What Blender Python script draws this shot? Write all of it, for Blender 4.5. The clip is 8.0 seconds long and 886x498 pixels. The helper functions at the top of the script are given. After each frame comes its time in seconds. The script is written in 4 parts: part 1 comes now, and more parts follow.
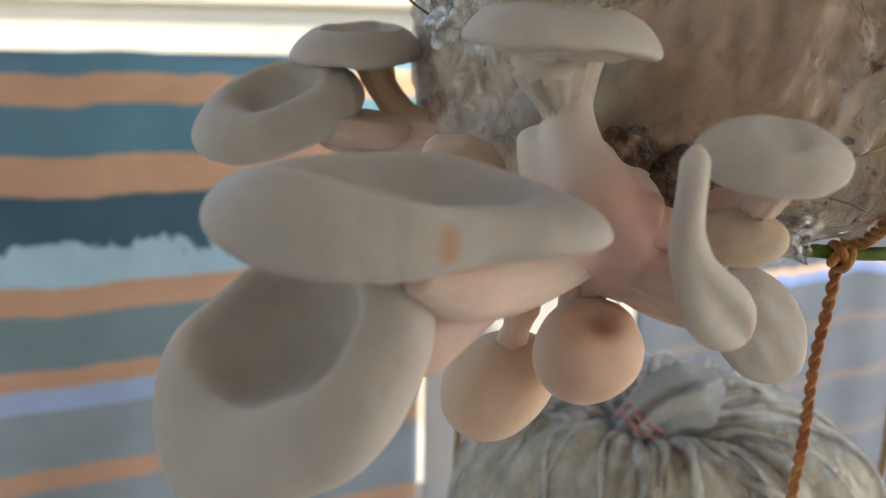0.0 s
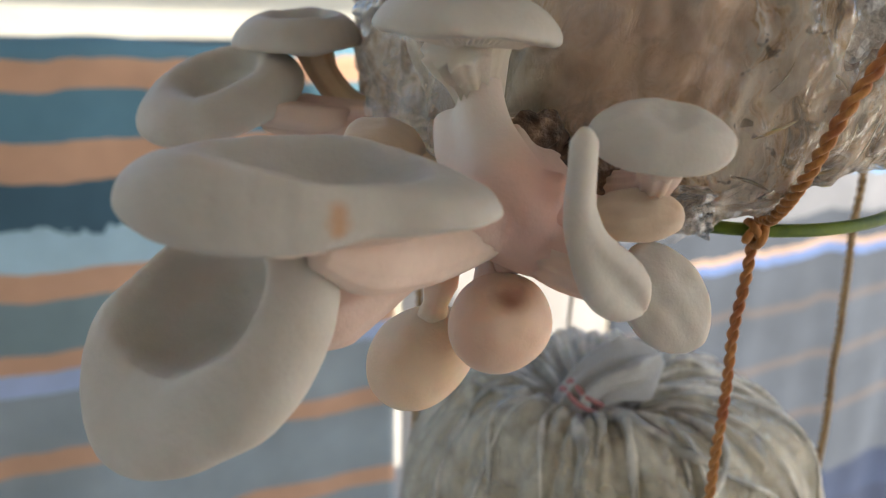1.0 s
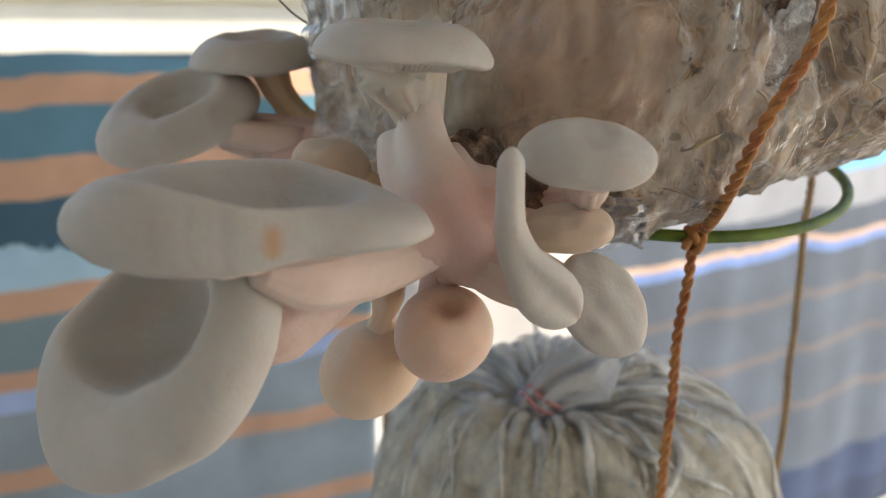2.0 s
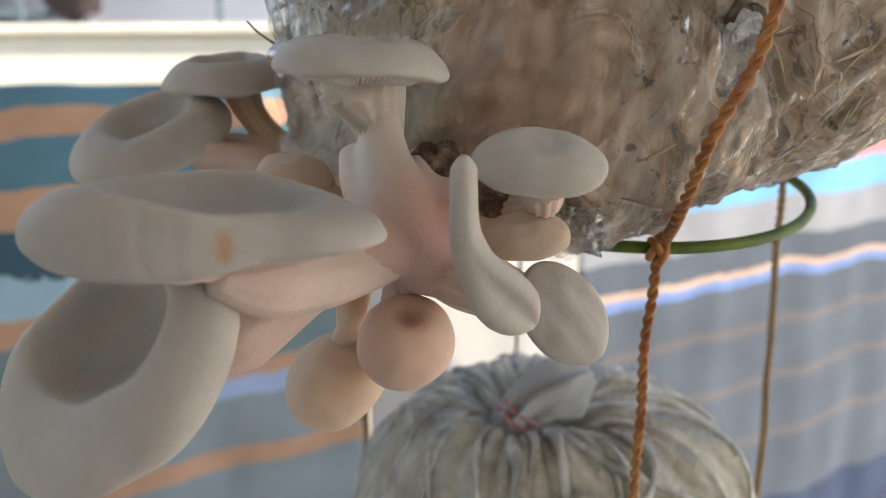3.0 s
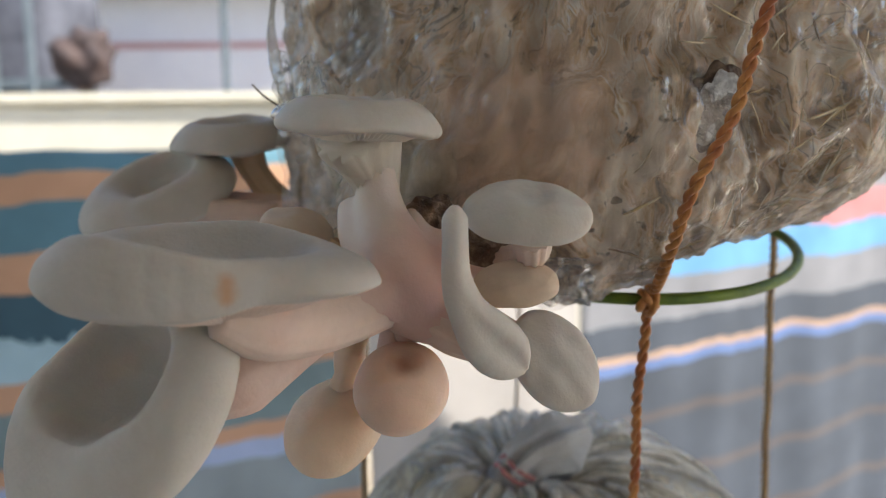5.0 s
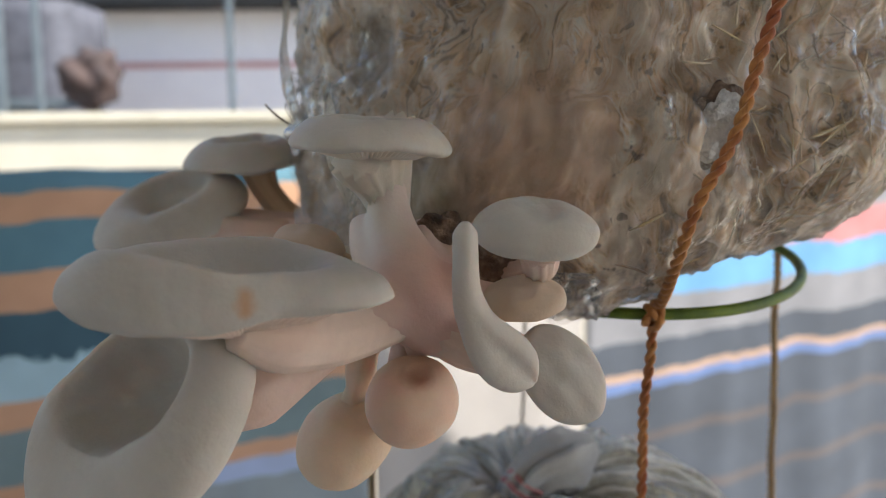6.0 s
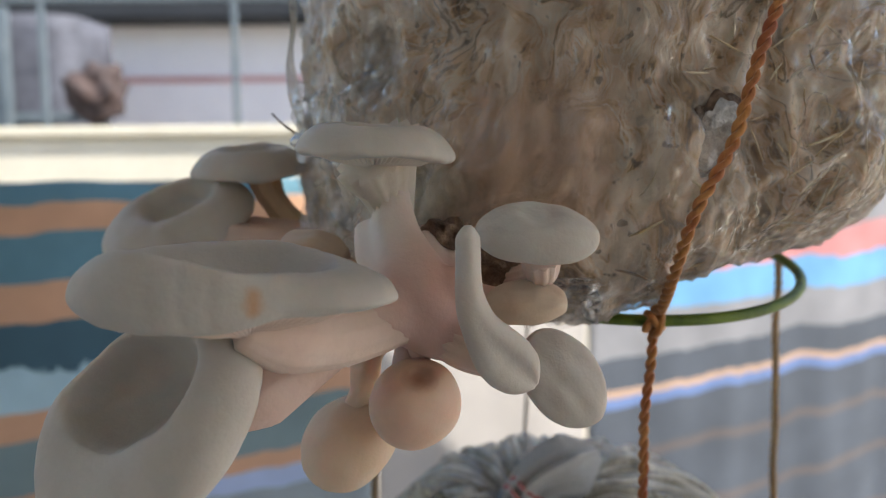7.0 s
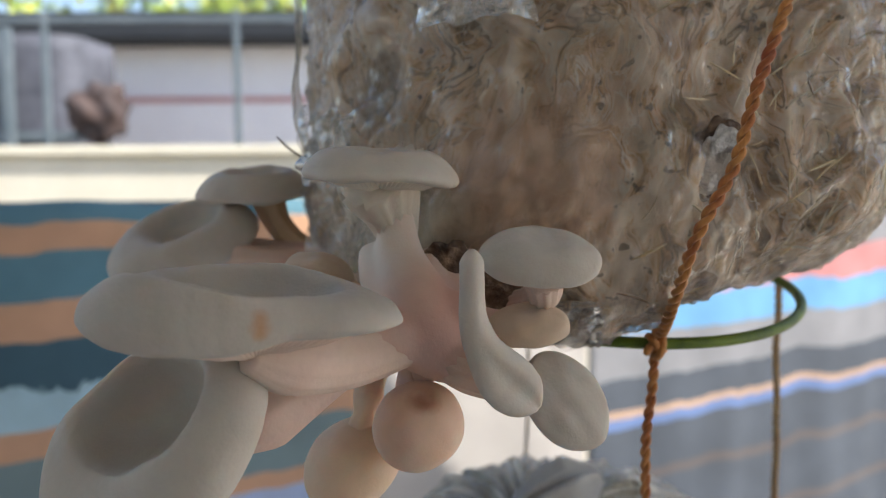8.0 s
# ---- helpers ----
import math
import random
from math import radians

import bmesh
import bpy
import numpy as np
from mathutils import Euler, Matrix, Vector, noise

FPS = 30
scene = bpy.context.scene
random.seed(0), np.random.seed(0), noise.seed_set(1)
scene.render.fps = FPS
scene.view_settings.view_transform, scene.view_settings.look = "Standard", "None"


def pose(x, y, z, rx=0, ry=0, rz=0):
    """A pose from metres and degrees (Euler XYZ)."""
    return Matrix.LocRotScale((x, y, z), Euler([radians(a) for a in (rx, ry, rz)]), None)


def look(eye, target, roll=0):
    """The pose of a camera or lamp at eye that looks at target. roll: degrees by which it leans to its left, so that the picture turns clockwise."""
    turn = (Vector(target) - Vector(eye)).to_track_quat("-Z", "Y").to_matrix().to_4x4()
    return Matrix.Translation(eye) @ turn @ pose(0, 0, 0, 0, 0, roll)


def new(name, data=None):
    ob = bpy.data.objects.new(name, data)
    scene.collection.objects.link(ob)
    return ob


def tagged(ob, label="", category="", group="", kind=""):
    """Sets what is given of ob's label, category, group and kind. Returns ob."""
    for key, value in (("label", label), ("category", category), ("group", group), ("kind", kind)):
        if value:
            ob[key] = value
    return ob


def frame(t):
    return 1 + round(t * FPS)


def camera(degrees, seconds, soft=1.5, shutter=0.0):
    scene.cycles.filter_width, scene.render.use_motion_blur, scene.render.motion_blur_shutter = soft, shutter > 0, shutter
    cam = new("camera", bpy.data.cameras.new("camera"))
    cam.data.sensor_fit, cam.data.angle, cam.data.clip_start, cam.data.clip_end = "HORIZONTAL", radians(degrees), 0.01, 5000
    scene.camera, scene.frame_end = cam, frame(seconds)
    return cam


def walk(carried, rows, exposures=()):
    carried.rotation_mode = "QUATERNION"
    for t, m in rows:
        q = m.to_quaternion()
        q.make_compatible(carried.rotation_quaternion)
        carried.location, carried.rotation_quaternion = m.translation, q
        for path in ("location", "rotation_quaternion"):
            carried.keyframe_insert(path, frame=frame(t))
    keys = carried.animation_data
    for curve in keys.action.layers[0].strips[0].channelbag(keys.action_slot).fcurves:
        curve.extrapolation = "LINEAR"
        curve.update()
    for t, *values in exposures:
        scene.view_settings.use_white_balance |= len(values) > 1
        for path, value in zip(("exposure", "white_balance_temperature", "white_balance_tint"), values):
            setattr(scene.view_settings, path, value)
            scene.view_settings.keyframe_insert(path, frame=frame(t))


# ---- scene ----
cam = camera(58.1, 8.0, soft=1.0)
cam.data.dof.use_dof, cam.data.dof.focus_distance, cam.data.dof.aperture_fstop = True, 0.188, 12.5
PATH = [
    (0, (0.006, 0.026, 1.194), (-0.069, 1.963, 0.704), 1.4),
    (0.5, (0.014, 0.022, 1.194), (-0.041, 1.956, 0.686), 1.4),
    (1, (0.021, 0.018, 1.195), (-0.015, 1.947, 0.669), 1.3),
    (1.5, (0.027, 0.014, 1.197), (0.015, 1.944, 0.671), 0.8),
    (2, (0.03, 0.011, 1.199), (0.037, 1.944, 0.688), 0.3),
    (3.5, (0.039, 0.004, 1.194), (0.070, 1.964, 0.797), -0.5),
    (4, (0.039, 0.001, 1.194), (0.070, 1.969, 0.837), -0.7),
    (4.5, (0.04, 0.0, 1.193), (0.066, 1.975, 0.88), -0.6),
    (6, (0.038, -0.006, 1.193), (0.048, 1.98, 0.959), -0.6),
    (6.5, (0.038, -0.008, 1.192), (0.045, 1.98, 0.977), -0.6),
    (7, (0.038, -0.01, 1.191), (0.040, 1.98, 0.993), -0.5),
    (7.5, (0.037, -0.011, 1.192), (0.038, 1.982, 1.02), -0.6),
    (8, (0.037, -0.012, 1.192), (0.040, 1.983, 1.044), -0.3),
]
walk(cam, [(t, look(eye, target, roll)) for t, eye, target, roll in PATH], [(0, 1.14, 7100, 10), (2, 1.16, 7000, 10), (4, 0.99, 6850, 10.5), (8, 0.75, 6750, 10.5)])

# ---- world and light ----
SUN_EL, SUN_AZ = radians(52), radians(117)
world = bpy.data.worlds.new("sky")
scene.world = world
world.use_nodes = True
wn = world.node_tree.nodes
sky = wn.new("ShaderNodeTexSky")
sky.sky_type, sky.sun_disc = "NISHITA", False
sky.sun_elevation, sky.sun_rotation = SUN_EL, SUN_AZ
world.node_tree.links.new(sky.outputs[0], wn["Background"].inputs[0])
wn["Background"].inputs[1].default_value = 0.15
sun = new("sun", bpy.data.lights.new("sun", "SUN"))
sun.data.energy, sun.data.angle, sun.data.color = 5.0, radians(0.5), (1.0, 0.95, 0.87)
SUN_WAY = Vector((math.sin(SUN_AZ) * math.cos(SUN_EL), math.cos(SUN_AZ) * math.cos(SUN_EL), math.sin(SUN_EL)))
sun.matrix_world = look(SUN_WAY * 20, (0, 0, 0))


# ---- material helpers ----
class Nodes:
    """A short way to write a node material."""

    def __init__(self, name):
        self.m = bpy.data.materials.new(name)
        self.m.use_nodes = True
        self.t = self.m.node_tree
        self.b = self.t.nodes["Principled BSDF"]
        self.out = self.t.nodes["Material Output"]
        self.co = self.t.nodes.new("ShaderNodeTexCoord")

    def add(self, kind, **values):
        n = self.t.nodes.new(kind)
        for k, v in values.items():
            n.inputs[k.replace("_", " ")].default_value = v
        return n

    def link(self, a, b):
        self.t.links.new(a, b)

    def scaled(self, s):
        n = self.t.nodes.new("ShaderNodeMapping")
        n.inputs["Scale"].default_value = s
        self.link(self.co.outputs["Object"], n.inputs["Vector"])
        return n.outputs[0]

    def noise(self, scale, detail=4.0, rough=0.55, vec=None, distort=0.0):
        n = self.add("ShaderNodeTexNoise", Scale=scale, Detail=detail, Roughness=rough, Distortion=distort)
        self.link(vec or self.co.outputs["Object"], n.inputs["Vector"])
        return n.outputs["Fac"]

    def ramp(self, fac, stops, mode="LINEAR"):
        n = self.t.nodes.new("ShaderNodeValToRGB")
        n.color_ramp.interpolation = mode
        e = n.color_ramp.elements
        while len(e) < len(stops):
            e.new(0.5)
        for k, (p, c) in zip(e, stops):
            k.position = p
            k.color = (*c, 1) if isinstance(c, tuple) else (c, c, c, 1)
        self.link(fac, n.inputs[0])
        return n.outputs[0]

    def mix(self, fac, a, b, kind="MIX"):
        n = self.t.nodes.new("ShaderNodeMix")
        n.data_type, n.blend_type = "RGBA", kind
        for sock, v in ((n.inputs[0], fac), (n.inputs[6], a), (n.inputs[7], b)):
            if isinstance(v, bpy.types.NodeSocket):
                self.link(v, sock)
            elif isinstance(v, tuple):
                sock.default_value = (*v, 1)
            else:
                sock.default_value = v
        return n.outputs[2]

    def maths(self, op, a, b=0.0):
        n = self.t.nodes.new("ShaderNodeMath")
        n.operation = op
        for sock, v in zip(n.inputs, (a, b)):
            if isinstance(v, bpy.types.NodeSocket):
                self.link(v, sock)
            else:
                sock.default_value = v
        return n.outputs[0]

    def spot(self, centre, radius, warp=0.0, scale=60.0):
        """1 at centre falling to 0 at radius, with an uneven edge."""
        d = self.t.nodes.new("ShaderNodeVectorMath")
        d.operation = "DISTANCE"
        d.inputs[1].default_value = centre
        self.link(self.co.outputs["Object"], d.inputs[0])
        v = self.maths("DIVIDE", d.outputs["Value"], radius)
        if warp:
            v = self.maths("ADD", v, self.maths("MULTIPLY", self.maths("SUBTRACT", self.noise(scale), 0.5), warp))
        n = self.t.nodes.new("ShaderNodeClamp")
        self.link(self.maths("SUBTRACT", 1.0, v), n.inputs[0])
        return n.outputs[0]

    def bump(self, height, strength=0.3, dist=0.001, after=None):
        n = self.add("ShaderNodeBump", Strength=strength, Distance=dist)
        self.link(height, n.inputs["Height"])
        if after:
            self.link(after, n.inputs["Normal"])
        return n.outputs[0]

    def done(self, color=None, rough=None, normal=None, **values):
        for sock, v in (("Base Color", color), ("Roughness", rough), ("Normal", normal)):
            if v is None:
                continue
            if isinstance(v, bpy.types.NodeSocket):
                self.link(v, self.b.inputs[sock])
            else:
                self.b.inputs[sock].default_value = (*v, 1) if isinstance(v, tuple) else v
        for k, v in values.items():
            self.b.inputs[k.replace("_", " ")].default_value = v
        return self.m


# ---- materials ----
def mushroom_material(name, light, dark, sss=0.42, stain=None):
    n = Nodes(name)
    big = n.ramp(n.noise(55, 3), [(0.35, light), (0.7, dark)])
    fine = n.ramp(n.noise(420, 4, 0.65), [(0.3, 0.95), (0.7, 1.0)])
    col = n.mix(1.0, big, fine, "MULTIPLY")
    if stain:
        for centre, radius, tint in stain:
            col = n.mix(n.spot(centre, radius, 0.5, 250), col, tint)
    h = n.mix(0.5, n.noise(900, 3), n.noise(160, 3))
    m = n.done(col, 0.62, n.bump(h, 0.42, 0.0006), Subsurface_Weight=sss, Subsurface_Scale=0.006, Specular_IOR_Level=0.28)
    n.b.inputs["Subsurface Radius"].default_value = (1.0, 0.55, 0.35)
    return m


M_CAP = mushroom_material("mushroom_cap_skin", (0.54, 0.50, 0.45), (0.475, 0.43, 0.375))
M_CAP_BIG = mushroom_material("mushroom_cap_skin_spotted", (0.49, 0.455, 0.41), (0.435, 0.395, 0.345), 0.4,
                              [((0.0083, -0.0172, z), r, (0.48, 0.23, 0.08)) for z, r in ((-0.0022, 0.0026), (-0.0044, 0.0030), (-0.0066, 0.0022))])
M_YOUNG = mushroom_material("young_cap_skin", (0.73, 0.56, 0.42), (0.66, 0.48, 0.34), 0.7)
M_BALL = mushroom_material("young_cap_skin_dimpled", (0.75, 0.54, 0.42), (0.68, 0.47, 0.35), 0.7,
                           [((0.0015, 0.0048, 0.0075), 0.0052, (0.30, 0.12, 0.07))])
M_TAN = mushroom_material("tan_cap_skin", (0.63, 0.49, 0.37), (0.54, 0.41, 0.30), 0.25)
M_GILL = mushroom_material("gill_flesh", (0.70, 0.54, 0.45), (0.62, 0.45, 0.37), 0.3)
M_STEM = mushroom_material("stem_flesh", (0.70, 0.52, 0.44), (0.62, 0.42, 0.35), 0.3)
M_FOOT = mushroom_material("foot_flesh", (0.70, 0.51, 0.43), (0.62, 0.41, 0.34), 0.3, [((-0.014, 0.0, 0.018), 0.024, (0.72, 0.64, 0.55)), ((0.000, -0.008, 0.001), 0.017, (0.74, 0.40, 0.33))])
M_STEM_PALE = mushroom_material("stem_flesh_pale", (0.74, 0.66, 0.57), (0.66, 0.57, 0.47), 0.3)
M_STEM_TAN = mushroom_material("stem_flesh_tan", (0.72, 0.53, 0.35), (0.62, 0.42, 0.26), 0.25)


def plain_material(name, a, b, scale=6.0, rough=0.8, relief=0.3):
    n = Nodes(name)
    col = n.mix(1.0, n.ramp(n.noise(scale, 5, 0.6), [(0.3, a), (0.7, b)]), n.ramp(n.noise(scale * 14, 3), [(0.3, 0.88), (0.7, 1.0)]), "MULTIPLY")
    return n.done(col, rough, n.bump(n.noise(scale * 20, 4), relief, 0.004))


def substrate_material(name, stains=True):
    n = Nodes(name)
    warp = n.t.nodes.new("ShaderNodeTexNoise")
    warp.inputs["Scale"].default_value, warp.inputs["Detail"].default_value = 17.0, 3.0
    n.link(n.co.outputs["Object"], warp.inputs["Vector"])
    v = n.t.nodes.new("ShaderNodeVectorMath")
    v.operation = "MULTIPLY_ADD"
    v.inputs[1].default_value = (0.10, 0.10, 0.10)
    n.link(warp.outputs["Color"], v.inputs[0])
    lean = n.t.nodes.new("ShaderNodeMapping")
    lean.inputs["Rotation"].default_value = (0, radians(44), 0)
    lean.inputs["Scale"].default_value = (1, 1, 0.33)
    n.link(n.co.outputs["Object"], lean.inputs["Vector"])
    n.link(lean.outputs[0], v.inputs[2])
    strand = n.noise(105, 6, 0.66, v.outputs[0], 0.6)
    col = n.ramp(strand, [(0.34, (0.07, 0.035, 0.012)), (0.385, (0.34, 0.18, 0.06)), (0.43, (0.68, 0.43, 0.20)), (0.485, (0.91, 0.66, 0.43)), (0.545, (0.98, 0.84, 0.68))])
    film = n.ramp(n.noise(24, 5, 0.65), [(0.42, 0.0), (0.66, 1.0)])
    col = n.mix(n.maths("MULTIPLY", film, 0.30), col, (0.88, 0.73, 0.57))
    brown = n.ramp(n.noise(19, 4, 0.6, n.scaled((1.0, 1.3, 0.8))), [(0.52, 0.0), (0.68, 0.5)])
    col = n.mix(brown, col, (0.64, 0.36, 0.15))
    # dark lines paint the shade of film creases into the straw colour
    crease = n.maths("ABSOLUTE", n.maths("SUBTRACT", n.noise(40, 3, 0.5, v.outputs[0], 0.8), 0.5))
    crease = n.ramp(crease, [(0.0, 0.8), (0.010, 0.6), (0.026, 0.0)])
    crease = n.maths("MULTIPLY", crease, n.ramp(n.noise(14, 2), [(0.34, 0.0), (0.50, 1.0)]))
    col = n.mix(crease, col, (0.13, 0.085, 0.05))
    # pale lines paint the gleam along film wrinkles
    wrinkle_gleam = n.maths("ABSOLUTE", n.maths("SUBTRACT", n.noise(62, 4, 0.6, v.outputs[0], 1.2), 0.5))
    wrinkle_gleam = n.maths("MULTIPLY", n.ramp(wrinkle_gleam, [(0.0, 0.9), (0.010, 0.6), (0.028, 0.0)]), n.ramp(n.noise(20, 2), [(0.30, 0.0), (0.50, 1.0)]))
    col = n.mix(wrinkle_gleam, col, (0.96, 0.88, 0.77))
    specks = n.ramp(n.noise(230, 2, 0.5), [(0.645, 0.0), (0.70, 1.0)])
    col = n.mix(n.maths("MULTIPLY", specks, 0.75), col, (0.07, 0.045, 0.03))
    if stains:
        col = n.mix(n.ramp(n.spot((0.060, 0.205, 1.192), 0.027, 1.0, 70), [(0.0, 0.0), (0.30, 0.75)]), col, (0.86, 0.55, 0.36))
        col = n.mix(n.ramp(n.spot((0.028, 0.208, 1.186), 0.020, 0.6, 90), [(0.0, 0.0), (0.4, 0.8)]), col, (0.60, 0.53, 0.36))
        col = n.mix(n.ramp(n.spot((0.014, 0.232, 1.222), 0.016, 0.8, 110), [(0.0, 0.0), (0.4, 0.8)]), col, (0.12, 0.08, 0.05))
        col = n.mix(n.ramp(n.spot((0.112, 0.214, 1.202), 0.013, 0.9, 150), [(0.05, 0.0), (0.2, 0.9), (0.5, 0.2)]), col, (0.10, 0.085, 0.075))
        col = n.mix(n.ramp(n.spot((0.113, 0.212, 1.203), 0.008, 0.9, 190), [(0.1, 0.0), (0.4, 1.0)]), col, (0.70, 0.70, 0.68))
    h = n.mix(0.6, strand, n.noise(70, 4))
    return n.done(col, 0.5, n.bump(h, 0.95, 0.003), Coat_Weight=0.35, Coat_Roughness=0.18, Subsurface_Weight=0.06, Subsurface_Scale=0.003)


M_SUBSTRATE = substrate_material("straw_substrate")
M_SUBSTRATE_PLAIN = plain_material("pale_mouldy_straw", (0.97, 0.89, 0.68), (0.68, 0.53, 0.31), 38, 0.5, 0.35)


def straw_material():
    n = Nodes("straw_pieces")
    g = n.t.nodes.new("ShaderNodeNewGeometry")
    col = n.ramp(g.outputs["Random Per Island"], [(0.0, (0.28, 0.17, 0.08)), (0.12, (0.58, 0.42, 0.20)), (0.5, (0.74, 0.60, 0.36)), (0.8, (0.84, 0.75, 0.56)), (1.0, (0.88, 0.84, 0.74))])
    col = n.mix(n.ramp(n.noise(300, 3), [(0.45, 0.0), (0.75, 0.7)]), col, (0.66, 0.61, 0.52))
    return n.done(col, 0.45, n.bump(n.noise(900, 2), 0.3, 0.0005), Coat_Weight=0.3, Coat_Roughness=0.2)


M_STRAW = straw_material()


def film_material(name, haze, tint=(0.9, 0.9, 0.88), gloss_rough=0.07):
    """Thin clear plastic: see-through, with sharp gleams and a little milkiness."""
    n = Nodes(name)
    fres = n.add("ShaderNodeFresnel", IOR=1.5)
    clear, gloss, milk = n.add("ShaderNodeBsdfTransparent"), n.add("ShaderNodeBsdfGlossy", Roughness=gloss_rough), n.add("ShaderNodeBsdfDiffuse")
    milk.inputs["Color"].default_value = (*tint, 1)
    nm = n.bump(n.mix(0.5, n.noise(170, 5, 0.65, n.scaled((1.0, 1.0, 0.5)), 1.4), n.noise(45, 3)), 1.0, 0.006)
    for k in (gloss, milk, fres):
        n.link(nm, k.inputs["Normal"])
    a, b = n.t.nodes.new("ShaderNodeMixShader"), n.t.nodes.new("ShaderNodeMixShader")
    n.link(n.ramp(n.noise(60, 4), [(0.35, haze * 0.3), (0.7, haze)]), a.inputs[0])
    n.link(clear.outputs[0], a.inputs[1])
    n.link(milk.outputs[0], a.inputs[2])
    n.link(fres.outputs[0], b.inputs[0])
    n.link(a.outputs[0], b.inputs[1])
    n.link(gloss.outputs[0], b.inputs[2])
    n.link(b.outputs[0], n.out.inputs[0])
    return n.m


M_FILM = film_material("clear_plastic_film", 0.27, (0.98, 0.79, 0.62))
M_FLAP = film_material("crumpled_film", 0.4, (0.86, 0.80, 0.74), 0.16)
M_FILM_MILKY = film_material("milky_plastic_film", 0.62, (0.98, 0.92, 0.77))
M_PLEAT = film_material("gathered_film", 0.95, (0.99, 0.94, 0.83), 0.25)


def rope_material(name, a, b, red):
    n = Nodes(name)
    col = n.ramp(n.noise(900, 3, 0.7, n.scaled((1, 1, 0.15))), [(0.3, a), (0.7, b)])
    col = n.mix(n.ramp(n.noise(45, 3), [(0.5, 0.0), (0.68, 0.85)]), col, red)
    return n.done(col, 0.8, n.bump(n.noise(1500, 2), 0.6, 0.0004), Sheen_Weight=0.2)


M_ROPE = rope_material("orange_twine", (0.32, 0.115, 0.03), (0.58, 0.26, 0.07), (0.28, 0.05, 0.015))
M_ROPE_TAN = rope_material("tan_twine", (0.34, 0.21, 0.10), (0.46, 0.31, 0.15), (0.27, 0.14, 0.07))
M_ROPE_PALE = rope_material("pale_twine", (0.50, 0.44, 0.36), (0.58, 0.52, 0.44), (0.42, 0.35, 0.28))

n = Nodes("green_vine")
M_GREEN = n.done(n.ramp(n.noise(130, 3), [(0.3, (0.055, 0.10, 0.006)), (0.7, (0.14, 0.21, 0.012))]), 0.55, n.bump(n.noise(500, 3), 0.2, 0.0005))
n = Nodes("pink_thread")
M_PINK = n.done(n.ramp(n.noise(400, 3), [(0.3, (0.42, 0.16, 0.16)), (0.7, (0.58, 0.28, 0.26))]), 0.7, n.bump(n.noise(900), 0.5, 0.0005))
n = Nodes("dark_hole_shade_and_mould")
M_DARK = n.done(n.ramp(n.noise(190, 4), [(0.3, (0.03, 0.016, 0.010)), (0.5, (0.11, 0.06, 0.035)), (0.72, (0.34, 0.23, 0.15))]), 0.4, n.bump(n.noise(260, 4), 0.9, 0.003))
n = Nodes("white_mould")
M_TUFT = n.done(n.ramp(n.noise(260, 5, 0.7), [(0.30, (0.30, 0.28, 0.26)), (0.58, (0.64, 0.63, 0.62))]), 0.8, n.bump(n.noise(400, 4), 0.9, 0.002))
n = Nodes("dry_stalk")
M_STALK = n.done(n.ramp(n.noise(300, 2), [(0.3, (0.10, 0.08, 0.06)), (0.7, (0.2, 0.16, 0.11))]), 0.6)


def cloth_material(name, stops, wobble=0.035, cloud=None):
    """Woven level bands, by height, with uneven edges."""
    n = Nodes(name)
    sep = n.t.nodes.new("ShaderNodeSeparateXYZ")
    n.link(n.co.outputs["Object"], sep.inputs[0])
    wave = n.maths("MULTIPLY", n.maths("SUBTRACT", n.noise(7, 3, 0.5, n.scaled((1, 1, 0.3))), 0.5), wobble)
    z = n.maths("ADD", sep.outputs[2], wave)
    col = n.ramp(n.maths("DIVIDE", z, 1.25), [(p / 1.25, c) for p, c in stops], "CONSTANT")
    if cloud:
        ragged = n.maths("ADD", sep.outputs[2], n.maths("MULTIPLY", n.maths("SUBTRACT", n.noise(11, 5, 0.65), 0.5), 0.16))
        patch = n.maths("MULTIPLY", n.maths("GREATER_THAN", z, 0.905), n.maths("LESS_THAN", ragged, 0.955))
        col = n.mix(patch, col, cloud)
    col = n.mix(1.0, col, n.ramp(n.noise(9, 4), [(0.3, 0.75), (0.7, 1.0)]), "MULTIPLY")
    return n.done(col, 0.9, n.bump(n.noise(350, 2), 0.4, 0.002))


ORANGE, TEAL, NAVY, ICE, GREY, BLUE = (0.60, 0.36, 0.24), (0.11, 0.245, 0.33), (0.052, 0.12, 0.17), (0.42, 0.62, 0.74), (0.29, 0.345, 0.38), (0.40, 0.50, 0.74)
M_CLOTH_L = cloth_material("teal_banded_cloth", ([(0.0, GREY), (0.36, ORANGE), (0.39, GREY), (0.50, ORANGE), (0.53, GREY), (0.635, ORANGE), (0.665, GREY), (0.745, BLUE), (0.772, ORANGE), (0.797, (0.20, 0.28, 0.31)), (0.865, ORANGE), (0.905, NAVY), (1.015, ORANGE), (1.06, TEAL), (1.12, ORANGE), (1.155, TEAL)]), 0.035, ICE)
# right cloth: sunlight on its upper bands is put into lighter colours
GREY_R, FAINT_BAND = (0.080, 0.097, 0.127), (0.125, 0.113, 0.118)
SUN_PALE = (0.25, 0.26, 0.29)
